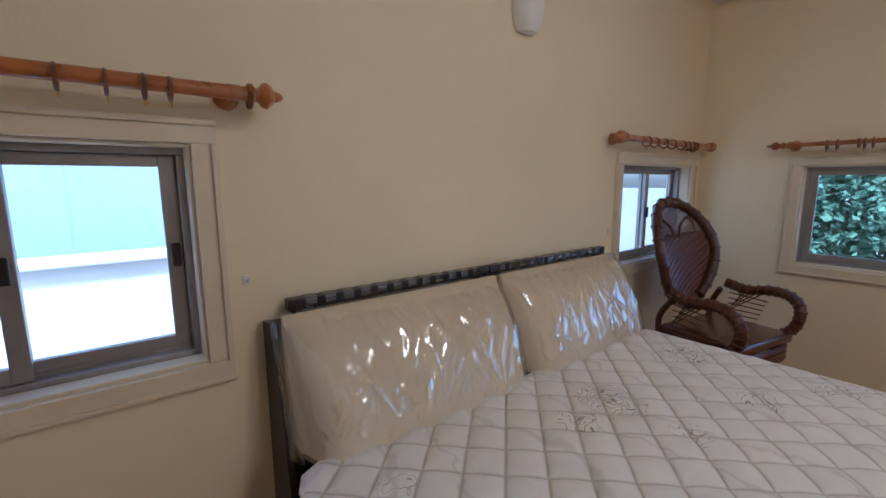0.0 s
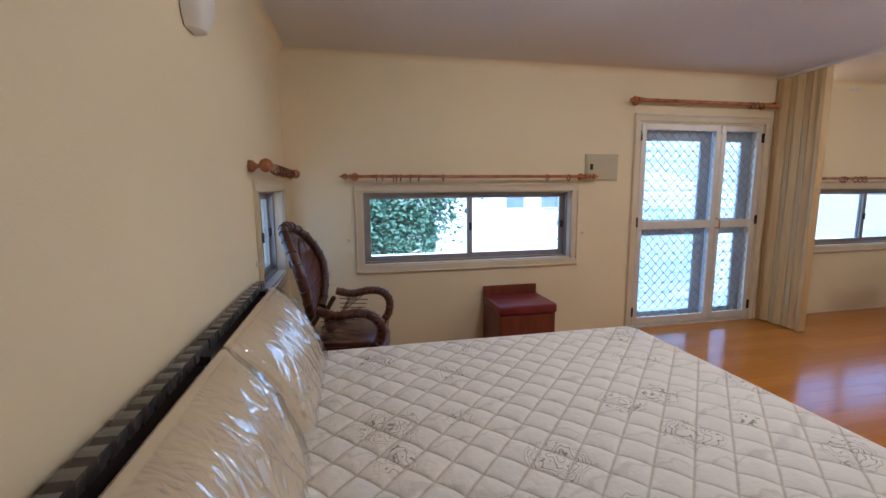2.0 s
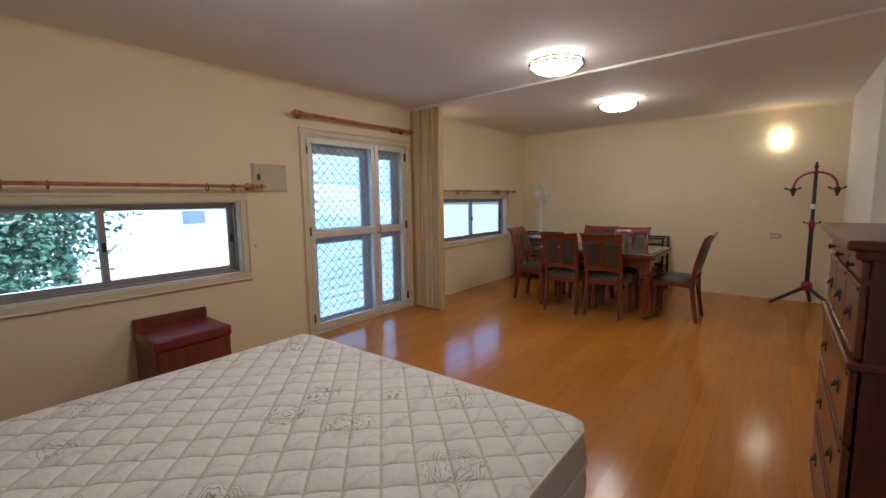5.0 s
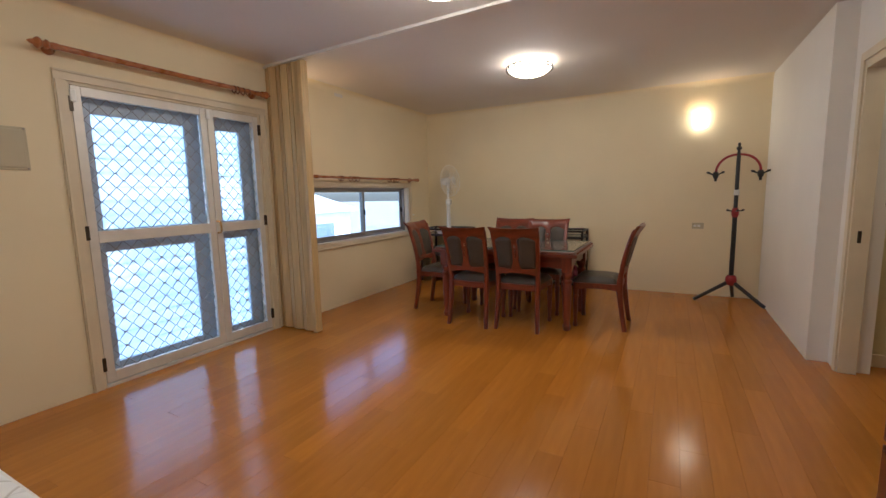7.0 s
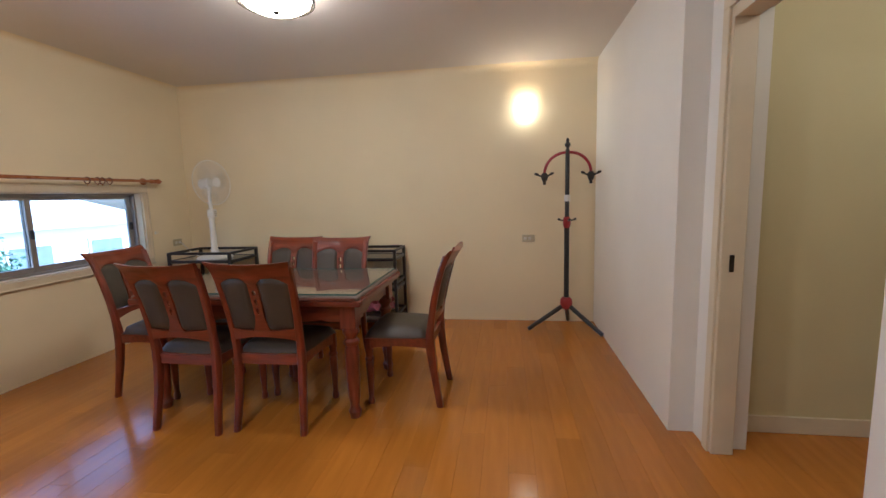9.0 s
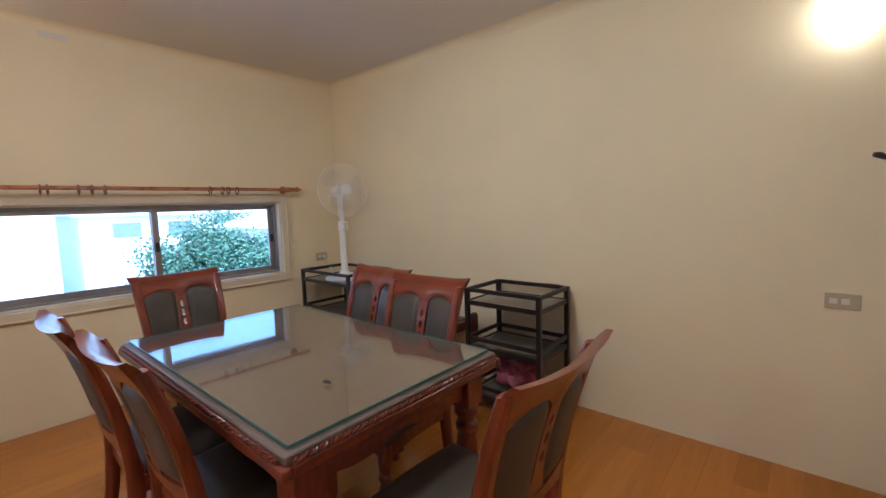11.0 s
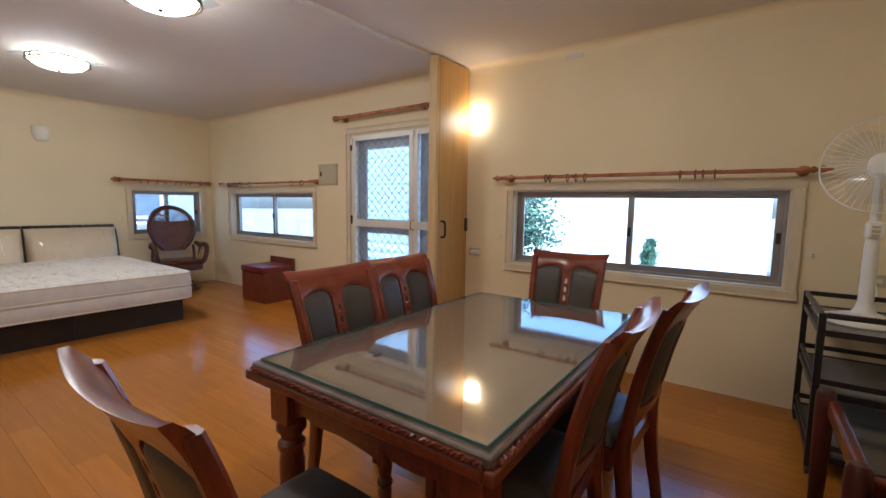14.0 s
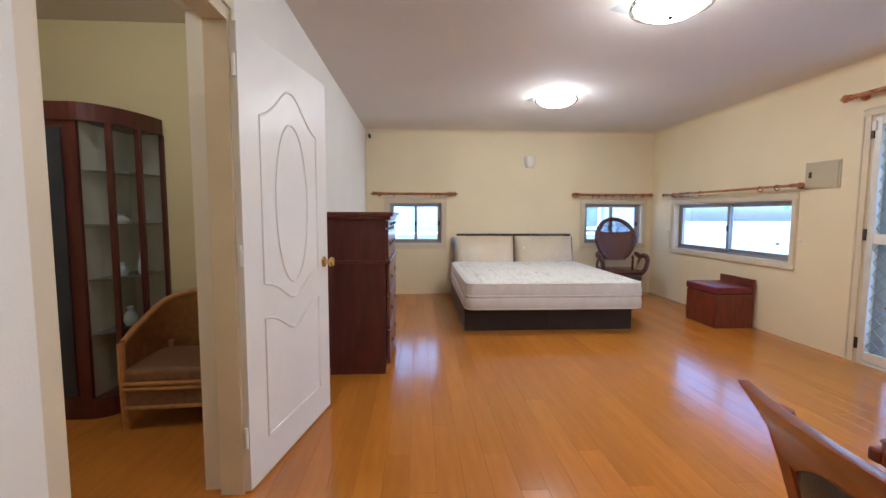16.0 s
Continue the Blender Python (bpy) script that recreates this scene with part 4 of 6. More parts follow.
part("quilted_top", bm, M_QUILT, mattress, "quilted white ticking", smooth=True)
loop = [rounded(x, y) for x, y in [(-HX + 2 * HX * t / 24, -HYM) for t in range(24)] + [(HX, -HYM + 2 * HYM * t / 24) for t in range(24)]
        + [(HX - 2 * HX * t / 24, HYM) for t in range(24)] + [(-HX, HYM - 2 * HYM * t / 24) for t in range(24)]]
bm = bmesh.new()
prof = [(0.0, 0.0), (0.012, 0.02), (0.016, 0.07), (0.012, 0.115), (0.006, 0.125), (0.012, 0.14), (0.014, 0.18), (0.010, 0.22), (0.004, 0.260), (-0.004, 0.274)]
rings = []
for o, z in prof:
    rings.append([bm.verts.new((x * (1 + o / HX), y * (1 + o / HYM), z)) for x, y in loop])
for a, b in zip(rings, rings[1:]):
    for i in range(len(loop)):
        j = (i + 1) % len(loop)
        bm.faces.new((a[i], a[j], b[j], b[i]))
bm.faces.new(rings[0])
part("side_border", bm, M_MATSIDE, mattress, "pale fabric side border", smooth=True)
for z, o in ((0.272, 0.002), (0.150, 0.014), (0.012, 0.008)):
    part("piping", tb([(x * (1 + o / HX), y * (1 + o / HYM), z) for x, y in loop], 0.007, n=6, closed=True), M_PIPING, mattress, smooth=True)


# ---- dresser ----
dr = thing("dresser", pose(-0.77, -1.090, 0) @ Matrix.Diagonal((1, 1, 1.022, 1)), "tall reddish brown chest of drawers beside the door", "dresser")
DW = 0.475     # half width along y
part("carcass", bx(0.0, -DW + 0.01, 0.06, 0.445, DW - 0.01, 1.165, 0.003), M_DARKRED, dr)
part("plinth", bx(0.02, -DW + 0.02, 0.0, 0.44, DW - 0.02, 0.062, 0.004), M_DARKRED, dr)
part("top", bx(-0.005, -DW - 0.025, 1.192, 0.505, DW + 0.025, 1.222, 0.010, segments=3), M_MAHOG, dr, "glossy moulded top")
part("top_moulding", bx(0.0, -DW - 0.008, 1.165, 0.485, DW + 0.008, 1.193, 0.008, segments=3), M_MAHOG, dr)
part("waist_moulding", bx(0.0, -DW, 0.842, 0.482, DW, 0.866, 0.008, segments=3), M_MAHOG, dr)


def drawer(y0, y1, z0, z1, pulls, knob=False, x=0.446):
    b = bmesh.new()
    box(b, x, y0 + 0.004, z0 + 0.004, x + 0.02, y1 - 0.004, z1 - 0.004, 0.005)
    d = part("drawer", b, M_MAHOG, dr)
    if not knob:
        part("bead", bx(x + 0.019, y0 + 0.02, z1 - 0.022, x + 0.025, y1 - 0.02, z1 - 0.012, 0.002), M_MAHOG, d)
        part("bead", bx(x + 0.019, y0 + 0.02, z0 + 0.012, x + 0.025, y1 - 0.02, z0 + 0.022, 0.002), M_MAHOG, d)
    for c in pulls:
        zc = (z0 + z1) / 2
        if knob:
            k = bmesh.new()
            lathe(k, [(0.005, 0), (0.005, 0.01), (0.011, 0.014), (0.011, 0.02), (0.0, 0.024)], pose(x + 0.02, c, zc, 0, 90), n=10)
            part("knob", k, M_BRONZE, d, "small dark knob", smooth=True)
        else:
            part("pull_plate", bx(x + 0.018, c - 0.026, zc - 0.022, x + 0.024, c + 0.026, zc + 0.022, 0.003), M_BRONZE, d, "recessed dark pull")
            part("pull", tb(curve([(x + 0.022, c - 0.018, zc + 0.01), (x + 0.034, c, zc - 0.008), (x + 0.022, c + 0.018, zc + 0.01)], 4), 0.004, n=6), M_BRONZE, d, smooth=True)


w3 = 2 * (DW - 0.015) / 3
for i in range(3):
    a = -DW + 0.015 + i * w3
    drawer(a, a + w3, 1.10, 1.163, (a + w3 / 2,), knob=True)
    drawer(a, a + w3, 0.868, 1.095, (a + w3 / 2,))
for z0, z1 in ((0.60, 0.838), (0.34, 0.596), (0.075, 0.336)):
    drawer(-DW + 0.012, DW - 0.012, z0, z1, (-0.24, 0.24), x=0.452)

# ---- low cabinet stool under the window ----
st = thing("cabinet_stool", pose(3.585, -0.145, 0), "red-brown cabinet stool with a dark red vinyl seat", "stool")
part("body", bx(-0.43, -0.25, 0.0, 0.0, 0.25, 0.375, 0.004), M_STOOL, st)
part("front_panel", bx(-0.442, -0.242, 0.03, -0.429, 0.242, 0.365, 0.003), M_STOOL, st)
part("seat", bx(-0.45, -0.258, 0.377, -0.03, 0.258, 0.455, 0.018, segments=3), M_VINYL, st, "padded dark red vinyl seat", smooth=True)
part("backboard", bx(-0.028, -0.255, 0.375, 0.0, 0.255, 0.535, 0.003), M_STOOL, st)


# ---- rattan swivel rocker ----
rk = thing("rattan_rocker", pose(2.88, 1.285, 0, 0, 0, -10), "dark brown rattan swivel rocker with a high oval back", "chair")
# local: faces -y
BACK = pose(0, 0.20, 0.44, -15)
rim = []
for i in range(41):
    t = radians(-60 + 300 * i / 40)
    rim.append((0.275 * math.cos(t) * (1 - 0.10 * (math.sin(t) < 0) * -math.sin(t)), 0, 0.43 + 0.33 * math.sin(t)))
bm = tube(bmesh.new(), [(x, 0.02 + 0.10 * (abs(x) / 0.3) ** 2 * -1, z) for x, _, z in rim], 0.030, n=10)
part("back_rim", tm(bm, BACK), M_RATTAN, rk, "thick wrapped rattan rim", smooth=True)
# wrapped strands round the rim
for k in range(0, 41, 2):
    x, _, z = rim[k]
    y = 0.02 - 0.10 * (abs(x) / 0.3) ** 2
    nx, _, nz = rim[min(40, k + 1)]
    px, _, pz = rim[max(0, k - 1)]
    d = Vector((nx - px, 0, nz - pz)).normalized()
    s = d.cross(Vector((0, 1, 0)))
    b = tube(bmesh.new(), [Vector((x, y, z)) + 0.032 * (math.cos(a) * s + math.sin(a) * Vector((0, 1, 0))) for a in (2 * math.pi * q / 10 for q in range(10))], 0.006, n=5, closed=True)
    part("binding", tm(b, BACK), M_RATTAN, rk, smooth=True)
# woven panel, open towards the top
bm = bmesh.new()
cols, rws = 18, 22
gg = {}
for i in range(cols + 1):
    for j in range(rws + 1):
        z = 0.12 + 0.43 * j / rws
        hw = 0.26 * math.sqrt(max(0.0, 1 - ((z - 0.43) / 0.36) ** 2)) * 0.98
        x = -hw + 2 * hw * i / cols
        y = 0.03 - 0.10 * (x / 0.3) ** 2 + 0.004 * ((i + j) % 2)
        gg[0, i, j] = bm.verts.new((x, y, z))
        gg[1, i, j] = bm.verts.new((x, y + 0.012, z))
for i in range(cols):
    for j in range(rws):
        for s in (0, 1):
            bm.faces.new((gg[s, i, j], gg[s, i + 1, j], gg[s, i + 1, j + 1], gg[s, i, j + 1]))
for i in range(cols):
    for j in (0, rws):
        bm.faces.new((gg[0, i, j], gg[0, i + 1, j], gg[1, i + 1, j], gg[1, i, j]))
for j in range(rws):
    for i in (0, cols):
        bm.faces.new((gg[0, i, j], gg[0, i, j + 1], gg[1, i, j + 1], gg[1, i, j]))
part("woven_back", tm(bm, BACK), M_RATTANP, rk, "tightly woven brown cane panel")
bm = bmesh.new()
for k in range(39):
    x = -0.26 + 0.0135 * k
    zt = 0.43 + 0.32 * math.sqrt(max(0.0, 1 - (x / 0.275) ** 2))
    if zt > 0.57:
        tube(bm, [(x, 0.03 - 0.10 * (x / 0.3) ** 2, 0.545), (x, 0.03 - 0.10 * (x / 0.3) ** 2, zt)], 0.0034, n=4)
for k in range(15):
    z = 0.552 + 0.0135 * k
    hw = 0.265 * math.sqrt(max(0.0, 1 - ((z - 0.43) / 0.33) ** 2))
    if hw > 0.03:
        tube(bm, [(x, 0.034 - 0.10 * (x / 0.3) ** 2, z) for x in (-hw, -hw / 2, 0, hw / 2, hw)], 0.0032, n=4)
part("open_cane", tm(bm, BACK), M_RATTANP, rk, "open see-through cane weave")
for s in (-1, 1):
    b = tb([(x, 0.0, z) for x, z in [(s * 0.02, 0.52), (s * 0.05, 0.60), (s * 0.13, 0.655), (s * 0.19, 0.62)]], 0.008, n=6)
    part("scroll", tm(b, BACK), M_RATTAN, rk, smooth=True)
    b = tb([(s * 0.215, 0.0, 0.50), (s * 0.19, 0.0, 0.60), (s * 0.16, 0.0, 0.66)], 0.006, n=6)
    part("scroll", tm(b, BACK), M_RATTAN, rk, smooth=True)
    arm = curve([(s * 0.27, 0.16, 0.66), (s * 0.30, 0.05, 0.63), (s * 0.31, -0.08, 0.65), (s * 0.315, -0.18, 0.635), (s * 0.305, -0.235, 0.57), (s * 0.285, -0.225, 0.47), (s * 0.265, -0.16, 0.40)], 8)
    part("arm", tb(arm, 0.029, n=10), M_RATTAN, rk, "thick bent rattan arm", smooth=True)
    for k in range(3, len(arm) - 3, 3):
        d = (arm[k + 1] - arm[k - 1]).normalized()
        sx = d.cross(Vector((1, 0, 0))).normalized()
        sy = d.cross(sx)
        b = tube(bmesh.new(), [arm[k] + 0.031 * (math.cos(a) * sx + math.sin(a) * sy) for a in (2 * math.pi * q / 8 for q in range(8))], 0.0055, n=5, closed=True)
        part("binding", b, M_RATTAN, rk, smooth=True)
    # open lattice under the arm
    bm = bmesh.new()
    for q in range(6):
        f = q / 5
        tube(bm, [(s * 0.285, 0.16 - 0.02 * q, 0.46 + 0.03 * q), (s * 0.30, -0.05 + 0.03 * q, 0.63)], 0.004, n=5)
        tube(bm, [(s * 0.285, 0.14, 0.42 + 0.035 * q), (s * 0.30, -0.02 - 0.01 * q, 0.43 + 0.03 * q)], 0.004, n=5)
    part("side_lattice", bm, M_RATTANP, rk)
    part("back_post", tb(curve([(s * 0.255, 0.24, 0.36), (s * 0.26, 0.235, 0.50), (s * 0.235, 0.17, 0.62)], 6), 0.018, n=8), M_RATTAN, rk, smooth=True)
b = bmesh.new()
box(b, -0.265, -0.235, 0.385, 0.265, 0.24, 0.445, 0.026, segments=4)
part("seat_cushion", b, M_LEATHERBR := mat("glossy_brown_leather", (0.10, 0.032, 0.016), 0.25, var=0.25, scale=9, bump=0.15, bscale=120, coat=0.3), rk, "glossy brown leather seat", smooth=True)
for z in (0.375, 0.345, 0.318):
    pts = [(0.272 * math.copysign(abs(math.cos(a)) ** 0.5, math.cos(a)), 0.0 + 0.24 * math.copysign(abs(math.sin(a)) ** 0.5, math.sin(a)), z) for a in (2 * math.pi * q / 32 for q in range(32))]
    part("seat_band", tb(pts, 0.016, n=8, closed=True), M_RATTAN, rk, smooth=True)
b = bmesh.new()
lathe(b, [(0.0, 0.16), (0.045, 0.16), (0.045, 0.30), (0.12, 0.32), (0.0, 0.32)], n=16)
part("swivel", b, M_METAL, rk, smooth=True)
for zz, rr in ((0.028, 0.245), (0.16, 0.12), (0.10, 0.19)):
    part("base_ring", tb([(rr * math.cos(a), rr * math.sin(a), zz) for a in (2 * math.pi * q / 28 for q in range(28))], 0.022 if zz < 0.1 else 0.014, n=8, closed=True), M_RATTAN, rk, smooth=True)
for q in range(8):
    a = 2 * math.pi * q / 8
    part("base_strut", tb(curve([(0.235 * math.cos(a), 0.235 * math.sin(a), 0.03), (0.16 * math.cos(a + 0.25), 0.16 * math.sin(a + 0.25), 0.10), (0.10 * math.cos(a + 0.5), 0.10 * math.sin(a + 0.5), 0.17)], 4), 0.012, n=6), M_RATTAN, rk, smooth=True)


# ---- dining table ----
tx0, tx1, ty0, ty1 = 0.958, 2.338, -4.785, -3.945
cx, cy = (tx0 + tx1) / 2, (ty0 + ty1) / 2
dt = thing("dining_table", pose(cx, cy, 0), "cherry-stained dining table with turned legs", "table")
hx2, hy2 = (tx1 - tx0) / 2, (ty1 - ty0) / 2
part("tabletop", bx(-hx2 - 0.02, -hy2 - 0.02, 0.715, hx2 + 0.02, hy2 + 0.02, 0.745, 0.010, segments=3), M_TABLETOP := mat("brown_table_veneer", (0.15, 0.11, 0.088), 0.45, var=0.3, scale=4, bump=0.0, bscale=60, stretch=(0.8, 6, 6)), dt, "grey-brown veneered top")
for s in (-1, 1):
    part("edge_moulding", bx(-hx2 - 0.034, s * (hy2 + 0.02) - 0.014, 0.690, hx2 + 0.034, s * (hy2 + 0.02) + 0.014, 0.722, 0.008, segments=3), M_CHERRYX, dt)
    part("edge_moulding", bx(s * (hx2 + 0.02) - 0.014, -hy2 - 0.006, 0.690, s * (hx2 + 0.02) + 0.014, hy2 + 0.006, 0.722, 0.008, segments=3), M_CHERRYX, dt)


def rope(p0, p1):
    """A carved rope bead."""
    p0, p1 = Vector(p0), Vector(p1)
    d = p1 - p0
    n = int(d.length / 0.004)
    side = d.normalized().cross(Vector((0, 0, 1)))
    bm = bmesh.new()
    for w in range(2):
        tube(bm, [p0 + d * i / n + 0.0045 * (math.cos(i * 0.9 + w * math.pi) * side + Vector((0, 0, math.sin(i * 0.9 + w * math.pi)))) for i in range(n + 1)], 0.0042, n=4)
    return bm


e = 0.029
for a, b in (((-hx2, -hy2 - e, 0.731), (hx2, -hy2 - e, 0.731)), ((-hx2, hy2 + e, 0.731), (hx2, hy2 + e, 0.731)), ((-hx2 - e, -hy2, 0.731), (-hx2 - e, hy2, 0.731)), ((hx2 + e, -hy2, 0.731), (hx2 + e, hy2, 0.731))):
    part("rope_bead", rope(a, b), M_CHERRYX, dt, "carved rope bead")


def apron(length):
    """A board whose lower edge is scalloped."""
    up = [(-length / 2, 0.11), (length / 2, 0.11)]
    lo = []
    for i in range(25):
        t = i / 24
        lo.append((length / 2 - length * t, 0.0 + 0.030 * (abs(math.cos(math.pi * 2 * (t - 0.5))) ** 3) * (0.12 < t < 0.88) + 0.0))
    bm = bmesh.new()
    prism(bm, up + lo, 0.022)
    return bm


for s in (-1, 1):
    part("apron", tm(apron(2 * hx2 - 0.16), pose(0, s * (hy2 - 0.055) - 0.011, 0.58)), M_CHERRYX, dt)
    part("apron", tm(apron(2 * hy2 - 0.16), pose(s * (hx2 - 0.055) + 0.011, 0, 0.58, 0, 0, 90)), M_CHERRYX, dt)
leg_prof = [(0.030, 0.0), (0.033, 0.02), (0.038, 0.04), (0.030, 0.055), (0.026, 0.075), (0.034, 0.13), (0.039, 0.26), (0.042, 0.40), (0.036, 0.44), (0.045, 0.452), (0.045, 0.470), (0.032, 0.485), (0.036, 0.50), (0.048, 0.515), (0.048, 0.535), (0.040, 0.55)]
for sx in (-1, 1):
    for sy in (-1, 1):
        b = bmesh.new()
        lathe(b, leg_prof, pose(sx * (hx2 - 0.065), sy * (hy2 - 0.065), 0), n=20)
        lg = part("leg", b, M_CHERRY, dt, "turned leg", smooth=True)
        part("leg_block", bx(sx * (hx2 - 0.065) - 0.046, sy * (hy2 - 0.065) - 0.046, 0.548, sx * (hx2 - 0.065) + 0.046, sy * (hy2 - 0.065) + 0.046, 0.716, 0.005), M_CHERRY, lg)
gt = thing("glass_tabletop", pose(cx, cy, 0.7465), "thick clear glass sheet lying on the table", "glass sheet")
M_TGLASS = glass("clear_table_glass", (0.985, 0.985, 0.975), 0.015, 0.55)
p = part("sheet", bx(-hx2 + 0.004, -hy2 + 0.004, 0, hx2 - 0.004, hy2 - 0.004, 0.010, 0.0015), M_TGLASS, gt)
p.visible_shadow = False
M_GEDGE = mat("green_glass_edge", (0.055, 0.14, 0.125), 0.15, var=0.1, bump=0)
for a in ((-hx2 + 0.002, -hy2 + 0.001, hx2 - 0.002, -hy2 + 0.0035), (-hx2 + 0.002, hy2 - 0.0035, hx2 - 0.002, hy2 - 0.001), (-hx2 + 0.001, -hy2 + 0.0036, -hx2 + 0.0035, hy2 - 0.0036), (hx2 - 0.0035, -hy2 + 0.0036, hx2 - 0.001, hy2 - 0.0036)):
    part("polished_edge", bx(a[0], a[1], 0.001, a[2], a[3], 0.0095), M_GEDGE, gt, "green polished edge")
b = bmesh.new()
lathe(b, [(0.0, 0.0), (0.02, 0.0), (0.018, 0.0008), (0.0, 0.0012)], Matrix.Translation((cx - 0.44, cy + 0.14, 0.7573)) @ Matrix.Diagonal((1, 0.5, 1, 1)), n=14)
tagged(part("dark_smudge", b, M_METAL), "small dark smudge on the glass", "smudge")


# ---- dining chairs ----
def slat_cell(bm, x, z0, z1, w, depth, y):
    """A piece of splat with an oval hole through it."""
    n = 12
    zc, h = (z0 + z1) / 2, (z1 - z0) / 2
    fr = {}
    for s, yy in ((0, y), (1, y + depth)):
        o, q = [], []
        for i in range(n):
            a = 2 * math.pi * i / n + math.pi / n
            c, d = math.cos(a), math.sin(a)
            k = 1 / max(abs(c), abs(d))
            o.append(bm.verts.new((x + w * c * k, yy, zc + h * d * k)))
            q.append(bm.verts.new((x + w * 0.40 * c, yy, zc + h * 0.72 * d)))
        fr[s] = (o, q)
        for i in range(n):
            bm.faces.new((o[i], o[(i + 1) % n], q[(i + 1) % n], q[i]))
    for i in range(n):
        j = (i + 1) % n
        bm.faces.new((fr[0][1][i], fr[0][1][j], fr[1][1][j], fr[1][1][i]))
        bm.faces.new((fr[0][0][i], fr[0][0][j], fr[1][0][j], fr[1][0][i]))


def back_y(z):
    """The lean of the chair back at a height."""
    q = max(0.0, (z - 0.43) / 0.525)
    return -0.180 - 0.045 * q - 0.082 * q ** 2.2


def bowed(bm):
    """Leans and bows a flat chair-back piece."""
    for v in bm.verts:
        v.co.y += back_y(v.co.z) - 0.024 * (1 - (v.co.x / 0.215) ** 2)
    return bm


def post(bm, rows):
    """A bar of rounded rectangular section through (x, y, z, half width, half depth)."""
    rings = []
    for x, y, z, a, b in rows:
        rings.append([bm.verts.new((x + a * u, y + b * w, z)) for u, w in
                      ((1, 0.55), (0.6, 1), (-0.6, 1), (-1, 0.55), (-1, -0.55), (-0.6, -1), (0.6, -1), (1, -0.55))])
    for a, b in zip(rings, rings[1:]):
        for i in range(8):
            bm.faces.new((a[i], a[(i + 1) % 8], b[(i + 1) % 8], b[i]))
    bm.faces.new(rings[0])
    bm.faces.new(rings[-1])
    return bm


def crest_low(x):
    """The underside of the crest: two arches that meet over the splat."""
    x = abs(x)
    return 0.868 - 0.052 * math.exp(-(x / 0.036) ** 2) - 0.034 * (max(0.0, x - 0.10) / 0.09) ** 2


def sheet(bm, x0, x1, low, high, front, rear, nx=20, nz=8):
    """A panel between two edges z = low(x) and z = high(x); front and rear give its faces' y."""
    g = {}
    for k, f in ((0, front), (1, rear)):
        for i in range(nx + 1):
            for j in range(nz + 1):
                x = x0 + (x1 - x0) * i / nx
                z = low(x) + (high(x) - low(x)) * j / nz
                g[k, i, j] = bm.verts.new((x, f(i / nx, j / nz, x, z), z))
    for i in range(nx):
        for j in range(nz):
            for k in (0, 1):
                bm.faces.new((g[k, i, j], g[k, i + 1, j], g[k, i + 1, j + 1], g[k, i, j + 1]))
        for j in (0, nz):
            bm.faces.new((g[0, i, j], g[0, i + 1, j], g[1, i + 1, j], g[1, i, j]))
    for j in range(nz):
        for i in (0, nx):
            bm.faces.new((g[0, i, j], g[0, i, j + 1], g[1, i, j + 1], g[1, i, j]))
    return bm


